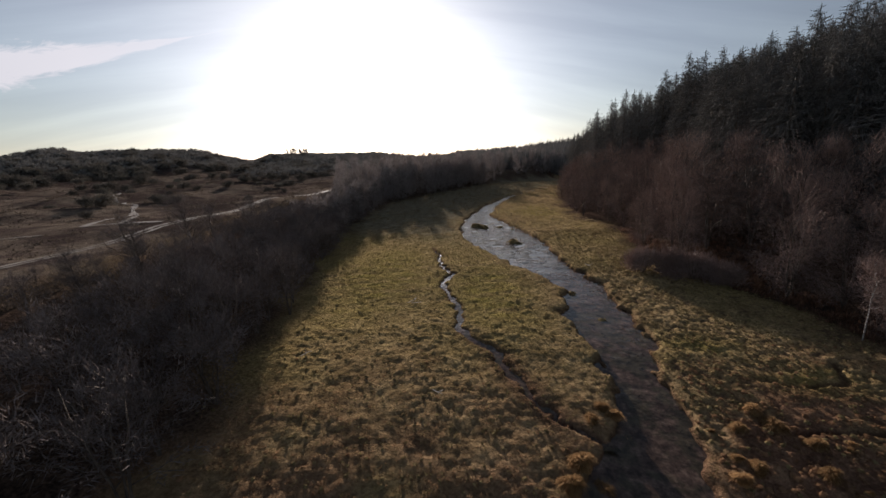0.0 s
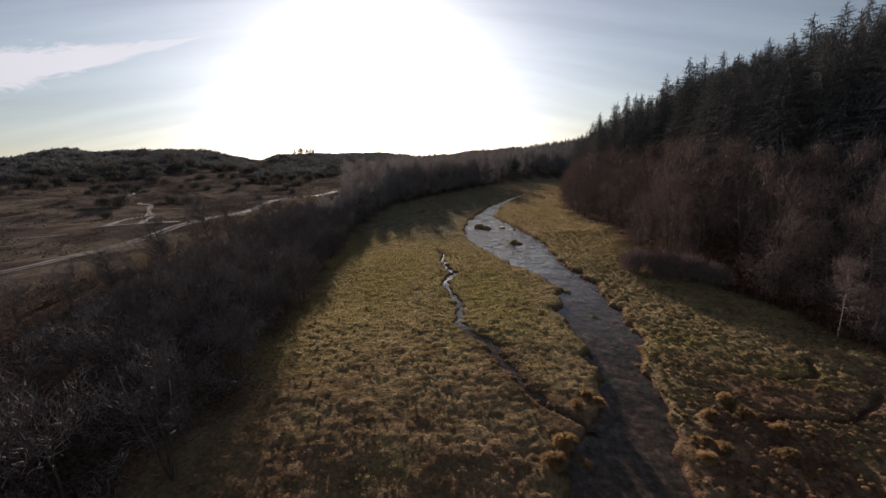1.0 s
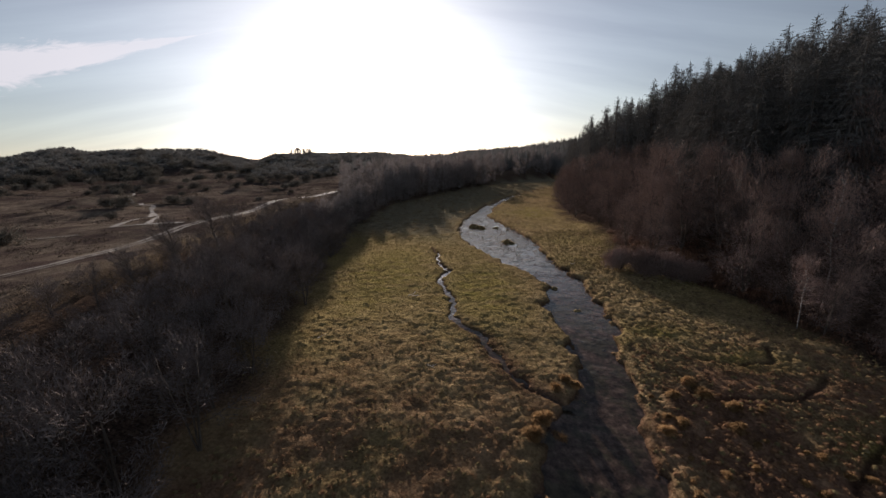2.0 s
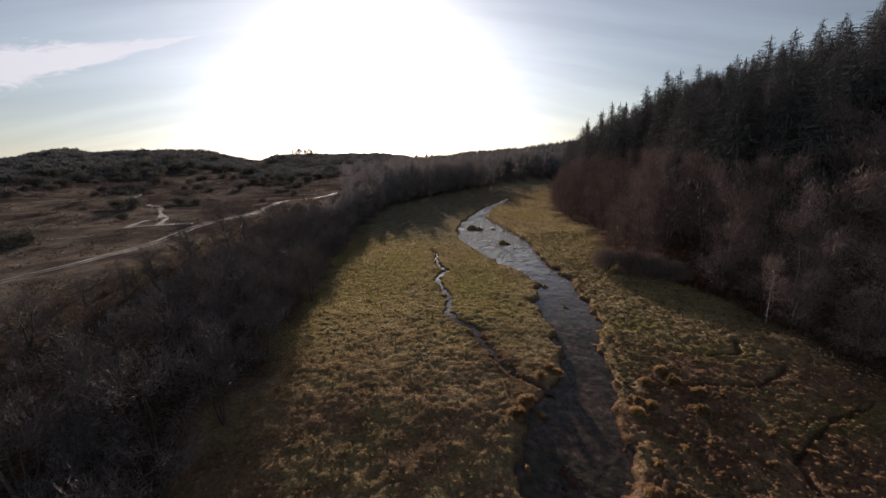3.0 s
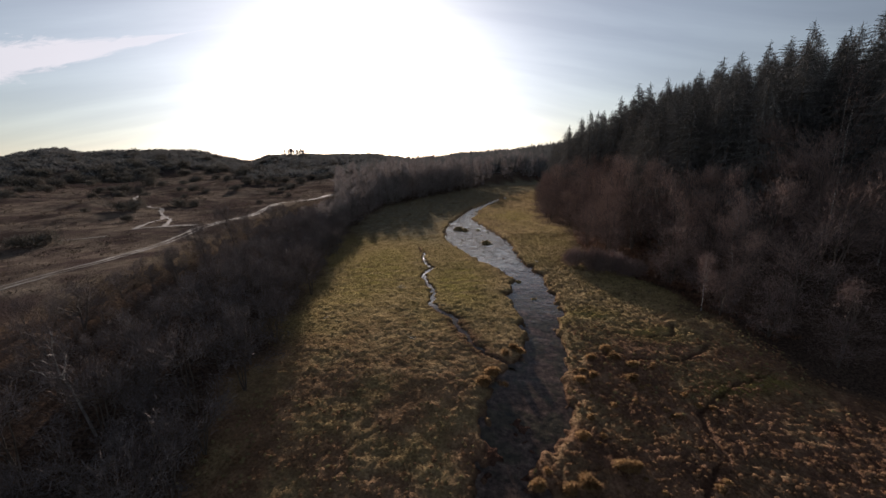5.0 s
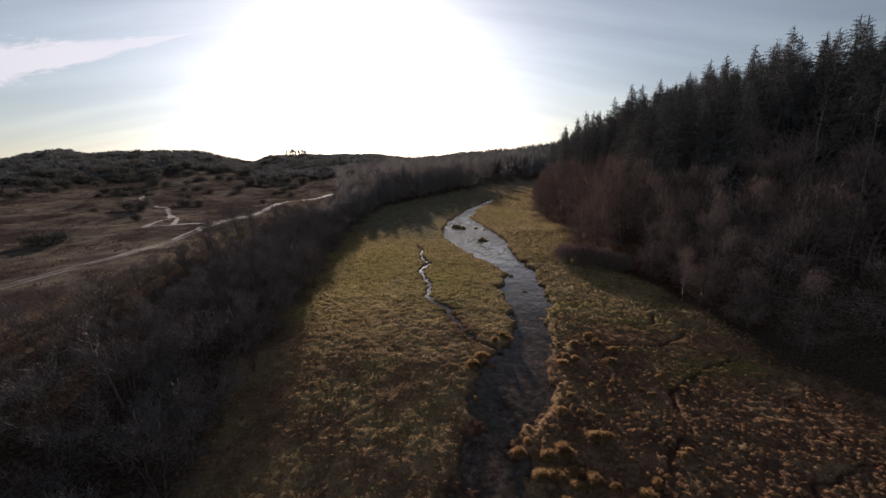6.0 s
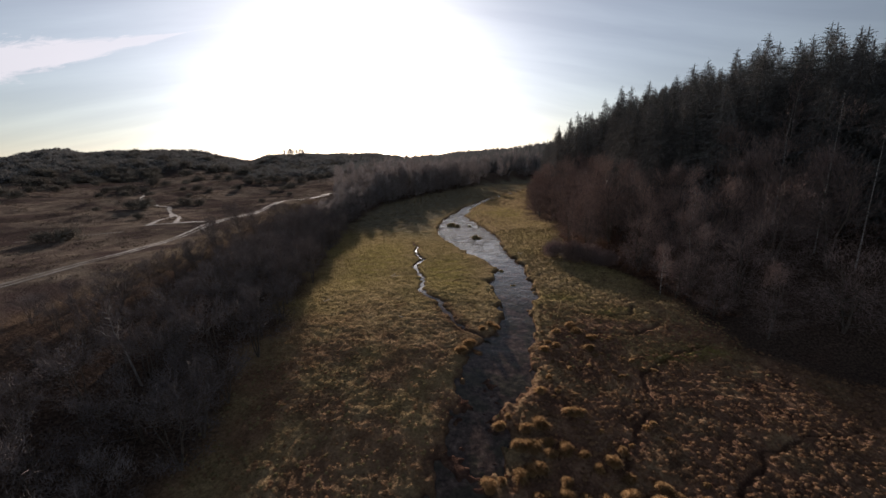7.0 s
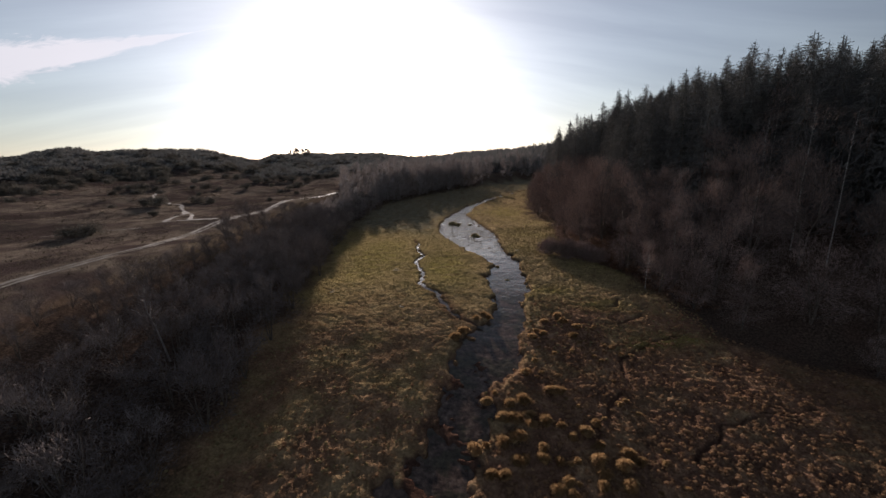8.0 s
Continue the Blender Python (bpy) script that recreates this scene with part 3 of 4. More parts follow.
# ---- plants ----
def bare_tree(kind, label, tall, spread, seed, bark, twig, stems=1, low=0.25, limbs=26, twigs=2600, lean=0.0, width=0.028, girth=0.017, sides=4, wiggle=1.0):
    """A leafless broadleaved tree: stems, limbs and a haze of fine twigs."""
    rng = np.random.RandomState(seed)
    wood, fine = Shape(), Shape()
    ends = []
    for s in range(stems):
        a = rng.uniform(0, 6.28)
        out = spread * (0.0 if stems == 1 else rng.uniform(0.15, 0.5))
        h = tall * rng.uniform(0.75, 0.95)
        pts, k = [], 7
        for j in range(k):
            t = j / (k - 1)
            pts.append((math.cos(a) * out * t + lean * tall * t + rng.normal() * 0.0175 * tall * t * wiggle, math.sin(a) * out * t + rng.normal() * 0.0175 * tall * t * wiggle, h * t - 0.3 * (1 - t)))
        r0 = girth * tall * (1.0 if stems == 1 else 0.6)
        wood.tube(pts, [r0 * (1 - 0.85 * j / (k - 1)) for j in range(k)], sides + 2)
        pts = np.array(pts)
        for _ in range(limbs // stems):
            t = rng.uniform(low, 0.97)
            j = t * (k - 1)
            p = pts[int(j)] + (pts[min(int(j) + 1, k - 1)] - pts[int(j)]) * (j - int(j))
            b = rng.uniform(0, 6.28)
            reach = spread * (0.35 + 0.65 * math.sin(math.pi * min(1, 0.25 + 0.75 * t))) * rng.uniform(0.55, 1.0) * (1.15 - 0.55 * t)
            rise = reach * rng.uniform(0.35, 1.0)
            q = [p]
            for e in range(1, 5):
                f = e / 4
                q.append(p + np.array([math.cos(b) * reach * f, math.sin(b) * reach * f, rise * f ** 1.3]) + rng.normal(size=3) * 0.05 * reach * f)
            wood.tube(q, [r0 * 0.42 * (1 - t * 0.5) * (1 - 0.8 * e / 4) + 0.008 for e in range(5)], sides)
            for e in np.linspace(0.3, 1.0, 9):
                j = e * 4
                ends.append((q[int(min(j, 3))] + (q[min(int(j) + 1, 4)] - q[int(min(j, 3))]) * (j - int(min(j, 3))), b))
    pos = np.array([e[0] for e in ends])
    pick = rng.randint(0, len(pos), twigs)
    start = pos[pick] + rng.normal(size=(twigs, 3)) * 0.042 * tall
    away = start - np.array([0, 0, tall * 0.45])
    away /= np.linalg.norm(away, axis=1, keepdims=True)
    way_ = away * 0.7 + rng.normal(size=(twigs, 3)) * 0.55 + np.array([0, 0, 0.35])
    way_ /= np.linalg.norm(way_, axis=1, keepdims=True)
    tip = start + way_ * (0.025 + 0.06 * rng.rand(twigs, 1)) * tall
    fine.slivers(start, tip, width, rng)
    root = tagged(new(kind), label, "tree")
    part("trunk", wood.mesh(kind + "_trunk", [bark], True), root)
    part("crown", fine.mesh(kind + "_crown", [twig]), root)
    return root


def spruce(label, tall, spread, seed, needle, rows=30, sides=8, sprays=8):
    """A spruce: straight trunk, whorls of boughs that droop low down and lift near the top, hung with fine sprays, dense inside."""
    rng = np.random.RandomState(seed)
    wood, fine = Shape(), Shape()
    wood.tube([(0, 0, -0.5), (0, 0, tall * 0.5), (0, 0, tall * 0.99)], [0.011 * tall, 0.006 * tall, 0.01], 6)
    starts, ends, widths = [], [], []
    lopsided = rng.uniform(0, 6.28)
    fat = 8.0 / sprays
    for k in range(rows * sides):
        t = 0.06 + 0.93 * ((k + rng.rand()) / (rows * sides)) ** 0.85
        z = tall * t
        a = rng.uniform(0, 6.2832)
        l = (spread * min(1.0, 1.45 * (1 - t) ** 0.71) * rng.uniform(0.6, 1.15) + 0.12) * (1 + 0.2 * math.cos(a - lopsided))
        out_, up = np.array([math.cos(a), math.sin(a), 0]), np.array([0, 0, 1.0])
        across = np.array([-math.sin(a), math.cos(a), 0])
        p0 = np.array([0, 0, z])
        p1 = p0 + out_ * l - up * l * (0.50 - 0.74 * t) * rng.uniform(0.6, 1.3)
        starts.append(p0 + out_ * 0.1 * l)
        ends.append(p1)
        widths.append(min(0.04 * l + 0.04, 0.10))
        for e in np.linspace(0.25, 0.98, sprays):
            for side in (-1, 1):
                p = p0 + (p1 - p0) * (e + rng.uniform(-0.12, 0.05))
                reach = l * (0.24 - 0.15 * e) * rng.uniform(0.35, 1.5)
                starts.append(p)
                ends.append(p + across * side * reach + out_ * l * rng.uniform(0.0, 0.22) - up * (rng.uniform(0.05, 0.55) * min(l, 1.6) * (1.05 - t)))
                widths.append(min(0.030 * l + 0.036, 0.074) * fat)
    fine.slivers(starts, ends, np.array(widths), rng)
    count = 1200
    t = rng.uniform(0.06, 0.965, count)
    a, q = rng.uniform(0, 6.28, count), spread * 0.68 * np.minimum(1, 1.45 * (1 - t) ** 0.75) * rng.rand(count)
    inner = np.stack([np.cos(a) * q, np.sin(a) * q, tall * t], -1)
    fine.slivers(inner, inner + np.stack([np.cos(a) * 0.3, np.sin(a) * 0.3, -rng.uniform(0.4, 1.0, count)], -1), 0.17 * (1.15 - t), rng)
    tops = np.repeat([[0, 0, tall * 0.95]], 3, 0)
    fine.slivers(tops, tops + [[0, 0, tall * 0.062]] + rng.normal(size=(3, 3)) * 0.04, 0.11, rng)
    root = tagged(new("spruce_tree"), label, "tree", "conifers on the slope")
    part("trunk", wood.mesh("spruce_trunk", [M_BARK], True), root)
    part("crown", fine.mesh("spruce_crown", [needle]), root)
    return root


def bush(kind, label, wide, tall, seed, twig, count=2200, width=0.03, group=""):
    """A rounded thicket of thin stems."""
    rng = np.random.RandomState(seed)
    fine, wood = Shape(), Shape()
    for _ in range(14):
        a, r = rng.uniform(0, 6.28), wide * 0.42 * math.sqrt(rng.rand())
        tip = np.array([math.cos(a) * r, math.sin(a) * r, tall * rng.uniform(0.6, 0.95) * (1 - 0.5 * (r / wide) ** 2)])
        wood.tube([(tip[0] * 0.25, tip[1] * 0.25, -0.2), tip * [0.6, 0.6, 0.5], tip], [0.035, 0.022, 0.008], 4)
    lobes = [(rng.uniform(-0.19, 0.19) * wide, rng.uniform(-0.19, 0.19) * wide, rng.uniform(0.16, 0.50) * tall, rng.uniform(0.22, 0.32) * wide) for _ in range(9)]
    pick = rng.randint(0, 9, count)
    lob = np.array(lobes)[pick]
    d = rng.normal(size=(count, 3))
    d /= np.linalg.norm(d, axis=1, keepdims=True)
    start = lob[:, :3] + d * lob[:, 3:] * rng.uniform(0.2, 1.0, (count, 1)) * [1, 1, 0.8 * tall / wide + 0.3]
    start[:, 2] = np.clip(start[:, 2], 0.02, tall)
    way_ = d * 0.6 + rng.normal(size=(count, 3)) * 0.5 + [0, 0, 0.5]
    way_ /= np.linalg.norm(way_, axis=1, keepdims=True)
    fine.slivers(start, start + way_ * rng.uniform(0.25, 0.7, (count, 1)), width, rng)
    root = tagged(new(kind), label, "shrub", group)
    part("stem", wood.mesh(kind + "_stem", [M_BARK], True), root)
    part("twig", fine.mesh(kind + "_twig", [twig]), root)
    return root


def scatter(models, spots, rng, sink=0.0):
    """Puts each model at its first spot and copies at the others. spots: x, y, scale."""
    used = set()
    for x, y, s in spots:
        k = rng.randint(len(models))
        m = Matrix.LocRotScale((x, y, H(x, y) - sink), Euler((0, 0, rng.uniform(0, 6.28))), None)
        ob = models[k]
        if k in used:
            ob = copy_thing(models[k], m)
        used.add(k)
        ob.matrix_basis = m @ Matrix.Diagonal((s, s, s * rng.uniform(0.9, 1.12), 1))
    for k, ob in enumerate(models):
        if k not in used:
            for o in (*ob.children_recursive, ob):
                bpy.data.objects.remove(o)


def joined(models, spots, rng, name, label):
    """The far ones of a kind, joined into one mesh."""
    g = Shape()
    mats = [o.data.materials[0] for o in models[0].children]
    raw = []
    for ob in models:
        for o in ob.children:
            v, f = np.empty(len(o.data.vertices) * 3), np.empty(len(o.data.loops), np.int32)
            o.data.vertices.foreach_get("co", v)
            o.data.loops.foreach_get("vertex_index", f)
            raw.append((v.reshape(-1, 3), f, [p.loop_total for p in o.data.polygons]))
    for x, y, s in spots:
        pick = rng.randint(len(models))
        m = np.array(Matrix.LocRotScale((x, y, H(x, y)), Euler((0, 0, rng.uniform(0, 6.28))), Vector((s, s, s))))
        for k in range(len(mats)):
            v, f, sizes = raw[pick * len(mats) + k]
            sizes = np.array(sizes)
            first = np.cumsum(sizes) - sizes
            faces = [f[first[sizes == n][:, None] + np.arange(n)] for n in np.unique(sizes)]
            g.add(v @ m[:3, :3].T + m[:3, 3], faces, k)
    tagged(new(name, g.mesh(name, mats)), label, "woodland", kind="stuff")


def spread_spots(rng, count, box, gap, keep, size=(0.85, 1.15)):
    """Random spots in box (x0, x1, y0, y1) at least gap apart that pass keep(x, y)."""
    got, tries, cells = [], 0, {}
    while len(got) < count and tries < count * 60:
        tries += 1
        x, y = rng.uniform(box[0], box[1]), rng.uniform(box[2], box[3])
        c = (int(x // gap), int(y // gap))
        if any((x - q[0]) ** 2 + (y - q[1]) ** 2 < gap * gap for dx in (-1, 0, 1) for dy in (-1, 0, 1) for q in cells.get((c[0] + dx, c[1] + dy), ())):
            continue
        if not keep(x, y):
            continue
        got.append((x, y, rng.uniform(*size)))
        cells.setdefault(c, []).append((x, y))
    return got


def right_of(x, y):
    return x - float(along(EDGE_R, y))


def left_of(x, y):
    return float(along(EDGE_L, y)) - x


# spruces on the slope, with small clearings on the valley side of the tall birches
BIRCHES = ((35.6, 12.9, 0.80), (37.6, 10.3, 0.84), (38.1, 6.9, 0.80), (42.0, 20.7, 0.9))


def beside_birch(x, y):
    for bx, by, _ in BIRCHES:
        down, off = (bx - x) * 0.68 + (by - y) * 0.73, abs((bx - x) * 0.73 - (by - y) * 0.68)
        if -1.5 < down < 10 and off < 2.6:
            return True
    return False


rng = np.random.RandomState(3)
firs = [spruce("tall dark green spruce in the plantation on the slope", 18.2, 3.5, 40 + k, M_NEEDLE) for k in range(6)]
spots = spread_spots(rng, 760, (24, 110, -26, 200), 2.4, lambda x, y: float(np.interp(y, [70, 110], [12 + 3 * math.sin(y / 7) + 3.5 * float(ease(24, 8, y)), 3])) < right_of(x, y) < 50 - 0.12 * max(y, 0), (0.89, 1.04))
spots = [(x, y, s * (0.955 + 0.030 * float(ease(3, 14, y)) - 0.10 * float(ease(75, 115, y)))) for x, y, s in spots]
spots = [p for p in spots if not beside_birch(p[0], p[1])]
spots.sort(key=lambda p: math.hypot(p[0] - 8, p[1] + 5))
slim = [spruce("spruce", 18.2, 3.6, 46 + k, M_NEEDLE, 16, 6, 3) for k in range(2)]
joined(slim, spots[260:], rng, "spruce_wood", "dense dark spruce plantation further along the valley")
for ob in slim:
    for o in (*ob.children_recursive, ob):
        bpy.data.objects.remove(o)
scatter(firs, spots[:260], rng)

# bare alders and birches at the foot of the slope
rng = np.random.RandomState(23)
alders = [bare_tree("alder_tree", "leafless brown alder with fine twigs at the wood's edge", 10.0, 3.7, 60 + k, M_BARK, M_TWIG, stems=3, limbs=30, twigs=4000, low=0.08, sides=3, width=0.028) for k in range(4)]
spots = spread_spots(rng, 150, (18, 80, -26, 150), 2.8, lambda x, y: 1.4 < right_of(x, y) < 15 + 3 * math.sin(y / 7) and math.hypot(x - 24.3, (y - 24) * 0.7) > 2.6, (0.80, 1.12))
spots = [(x, y, s * (0.68 + 0.32 * float(ease(0, 9, y))) * (0.62 + 0.38 * float(ease(1.4, 5, right_of(x, y))))) for x, y, s in spots]
scatter(alders, spots, rng)
birches = [bare_tree("birch_tree", "slender leafless birch with a white trunk", 13.0, 1.9, 70 + k, M_BIRCH, M_TWIG, stems=1, limbs=22, twigs=2200, low=0.4, girth=0.0062) for k in range(3)]
scatter(birches, [(24.4, 10.4, 0.5), (28.5, 13.5, 0.75), (31, 22, 0.8)], rng)
tall_birches = [bare_tree("birch_tree", "tall thin white birch trunk in front of the spruces", 19.0, 1.1, 76 + k, M_BIRCH, M_TWIG, stems=1, limbs=8, twigs=160, low=0.8, girth=0.0042, wiggle=0.15) for k in range(2)]
scatter(tall_birches, BIRCHES, rng)

# left bank
def under_track_view(x, y):
    """The height up to which the bank's growth leaves the track in sight."""
    if x > -14 or x > -17.2 - 0.34 * (y - 42):
        return 99.0
    return max(0.5, 3.6 + 0.19 * (x + 31) - H(x, y))


oaks = [bare_tree("oak_tree", "leafless dark gnarled oak on the bank", 6.2, 3.6, 80 + k, M_BARK, M_DARKTWIG, stems=2, limbs=34, twigs=2600, low=0.25, girth=0.03, width=0.022) for k in range(3)]
scatter(oaks, [(-19.8, 11.6, 0.62), (-20.8, 18.0, 0.80), (-20.9, 20.9, 0.62), (-22.4, 28.2, 0.66), (-18.5, 6.4, 0.5), (-16.2, 10.3, 0.6), (-17.6, -2.3, 0.55), (-23.5, 36, 0.6)], rng)
thick = [bare_tree("thicket_tree", "leafless dark shrubby tree in the bank's thicket", 6.0, 2.9, 90 + k, M_BARK, M_DARKTWIG, stems=4, limbs=18, twigs=1700, low=0.05, width=0.036, sides=3) for k in range(4)]
spots = spread_spots(rng, 270, (-30, 12, -26, 60), 1.6, lambda x, y: 0.3 < left_of(x, y) < 13 and x > float(along(TRACK, y)) + 6, (0.75, 1.1))
spots = [(x, y, s * (0.78 + 0.06 * float(ease(15, 40, y))) * (1 - 0.55 * float(ease(4.5, 8, left_of(x, y))) * float(ease(50, 35, y)))) for x, y, s in spots]
spots = [(x, y, min(s, under_track_view(x, y) / 6.0)) for x, y, s in spots if under_track_view(x, y) > 0.9]
scatter(thick, spots, rng)
wood_left = [bare_tree("woodland_tree", "leafless grey-brown woodland tree beyond the meadow", 11.0, 3.6, 100 + k, M_BARK, M_GREYTWIG, stems=2, limbs=16, twigs=1200, low=0.08, width=0.12, sides=3) for k in range(3)]
spots = spread_spots(rng, 140, (-40, 110, 42, 230), 4.0, lambda x, y: left_of(x, y) > 1.5 and left_of(x, y) < 45 and (y > 100 or left_of(x, y) < 14), (0.62, 0.92))
spots += spread_spots(rng, 70, (-30, 12, 36, 138), 2.5, lambda x, y: 0.8 < left_of(x, y) < 7, (0.70, 0.90))
spots += spread_spots(rng, 45, (-20, 20, 88, 142), 2.4, lambda x, y: 0.3 < left_of(x, y) < 5, (0.9, 1.05))
spots = [(x, y, min(s, 0.68 if y < 90 else s, under_track_view(x, y) / 10.5)) for x, y, s in spots if under_track_view(x, y) > 2.0]
scatter(wood_left, spots, rng)

leaning = bare_tree("leaning_tree", "leaning trunk of a leafless tree on the bank", 6.4, 1.3, 150, M_GREYBARK, M_DARKTWIG, stems=1, limbs=12, twigs=500, low=0.55, lean=-0.12, girth=0.011)
leaning.matrix_basis = pose(-11.8, -7.9, H(-11.8, -7.9), 0, 0, 40)

# the low willow by the meadow
willows = [bush("willow_bush", "low rounded brown willow bush at the meadow's edge", 4.8, 3.4, 120 + k, M_TWIG, 6500, 0.04) for k in range(2)]
scatter(willows, [(17.0, 22.6, 0.72), (18.8, 21.7, 0.88), (20.6, 20.7, 0.90), (22.3, 19.5, 0.80)], rng)

# scrub on the heath
HEATH_BUSHES = [(-58.9, 47.8, 1.2), (-61.5, 47.5, 0.9), (-58.3, 58.9, 1.1), (-55.5, 59.8, 0.8), (-44.5, 18.8, 1.0), (-46.6, 18.2, 0.8)]
gorse = [bush("gorse_bush", "dark evergreen gorse bush on the heath", 4.5, 2.2, 130 + k, M_BRUSH, 650, 0.12, "bushes on the heath") for k in range(3)]
spots = spread_spots(rng, 190, (-260, -36, 20, 330), 6, lambda x, y: float(waves(x, y, 60, 33)) > -0.15 and x < float(along(TRACK, y)) - 5, (0.5, 1.2))
spots += spread_spots(rng, 90, (-240, -60, 90, 230), 3.5, lambda x, y: float(waves(x, y, 38, 34)) > 0.45, (0.7, 1.3))
scatter(gorse, HEATH_BUSHES + [(x, y, s * (0.5 + 1.6 * float(ease(60, 260, math.hypot(x, y))))) for x, y, s in spots], rng)

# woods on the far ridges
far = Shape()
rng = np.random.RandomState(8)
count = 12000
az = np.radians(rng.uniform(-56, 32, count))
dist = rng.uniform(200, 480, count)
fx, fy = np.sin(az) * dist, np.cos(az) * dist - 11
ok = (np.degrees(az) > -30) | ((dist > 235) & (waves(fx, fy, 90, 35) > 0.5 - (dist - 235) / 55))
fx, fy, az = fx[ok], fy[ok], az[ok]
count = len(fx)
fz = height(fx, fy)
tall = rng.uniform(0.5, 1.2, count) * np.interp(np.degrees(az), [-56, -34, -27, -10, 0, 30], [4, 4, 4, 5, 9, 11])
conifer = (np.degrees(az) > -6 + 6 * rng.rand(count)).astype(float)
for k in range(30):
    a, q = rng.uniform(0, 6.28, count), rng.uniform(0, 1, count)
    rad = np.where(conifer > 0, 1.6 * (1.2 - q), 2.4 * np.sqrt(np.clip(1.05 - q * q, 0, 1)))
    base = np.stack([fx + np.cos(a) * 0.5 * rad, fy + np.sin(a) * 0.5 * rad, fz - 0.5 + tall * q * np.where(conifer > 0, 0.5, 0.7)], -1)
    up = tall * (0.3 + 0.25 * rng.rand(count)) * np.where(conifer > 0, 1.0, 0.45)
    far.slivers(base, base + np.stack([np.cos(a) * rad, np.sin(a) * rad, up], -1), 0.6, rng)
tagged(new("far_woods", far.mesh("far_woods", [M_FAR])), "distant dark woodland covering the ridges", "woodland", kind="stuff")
ridge_trees = [bare_tree("ridge_tree", "tall bare tree standing on the skyline", 9.0, 2.3, 140 + k, M_BARK, M_DARKTWIG, stems=1, limbs=30, twigs=1500, low=0.32, width=0.08, girth=0.024) for k in range(3)]
scatter(ridge_trees, [(-195 + 2.3 * k + 0.9 * (k % 3), 402 + 2 * (k % 2), 0.92 + 0.08 * (k % 4)) for k in range(10)], rng)

# ---- heather on the plateau ----
rng = np.random.RandomState(14)
count = 34000
hx, hy = -20 - 190 * rng.rand(count) ** 1.7, rng.uniform(-25, 260, count)
ok = (along(EDGE_L, hy) - hx > 9) & (np.abs(hx - along(TRACK, hy)) > 1.8) & (waves(hx, hy, 22, 41) + 0.6 * waves(hx, hy, 7, 42) > -0.2)
hx, hy = hx[ok], hy[ok]
count = len(hx)
tufts = Shape()
size = rng.uniform(0.14, 0.36, count) * (1 + 0.004 * np.hypot(hx, hy))
for k in range(6):
    a = rng.uniform(0, 6.28, count)
    base = np.stack([hx + 0.15 * np.cos(a), hy + 0.15 * np.sin(a), height(hx, hy) - 0.05], -1)
    tufts.slivers(base, base + np.stack([np.cos(a) * size * 0.6, np.sin(a) * size * 0.6, size * rng.uniform(0.5, 0.9, count)], -1), 0.30 * size, rng)
tagged(new("heather", tufts.mesh("heather", [M_HEATHER])), "dark brown heather and rough grass on the heath", "heather", kind="stuff")

# ---- grass ----
rng = np.random.RandomState(12)


def grass(name, label, mat, spots, blades, tall, wide, width, seed):
    r = np.random.RandomState(seed)
    n = len(spots)
    sx, sy, ss = spots[:, 0].repeat(blades), spots[:, 1].repeat(blades), spots[:, 2].repeat(blades)
    sz = height(spots[:, 0], spots[:, 1]).repeat(blades)
    a, q = r.uniform(0, 6.28, n * blades), np.sqrt(r.rand(n * blades))
    base = np.stack([sx + np.cos(a) * q * wide * 0.35 * ss, sy + np.sin(a) * q * wide * 0.35 * ss, sz - 0.05], -1)
    lean = wide * ss * (0.25 + 0.75 * q)
    tip = np.stack([sx + np.cos(a) * lean, sy + np.sin(a) * lean, sz + tall * ss * (1.05 - 0.75 * q ** 2) * r.uniform(0.7, 1.1, n * blades)], -1)
    bend = np.stack([np.zeros(n * blades), np.zeros(n * blades), 0.28 * tall * ss], -1)
    g = Shape()
    g.blades(base, tip, width, r, bend)
    return tagged(new(name, g.mesh(name, [mat])), label, "grass", kind="stuff")


def meadow_spots(count, box, seed, size, reject=0.0, tops=0.35):
    r = np.random.RandomState(seed)
    x, y = r.uniform(box[0], box[1], count), r.uniform(box[2], box[3], count)
    ok = (x > along(EDGE_L, y) - 1.0) & (x < along(EDGE_R, y) + 1.0) & (stream_inside(x, y) < -0.15) & (brook_inside(x, y) < -0.12) & (ditch_distance(x, y) > 0.17)
    ok &= hummock(x, y, 0.36, 1.0) > tops
    ok &= waves(x, y, 7, 40) * 0.5 + r.rand(count) > reject
    return np.stack([x, y, r.uniform(size[0], size[1], count)], -1)[ok]


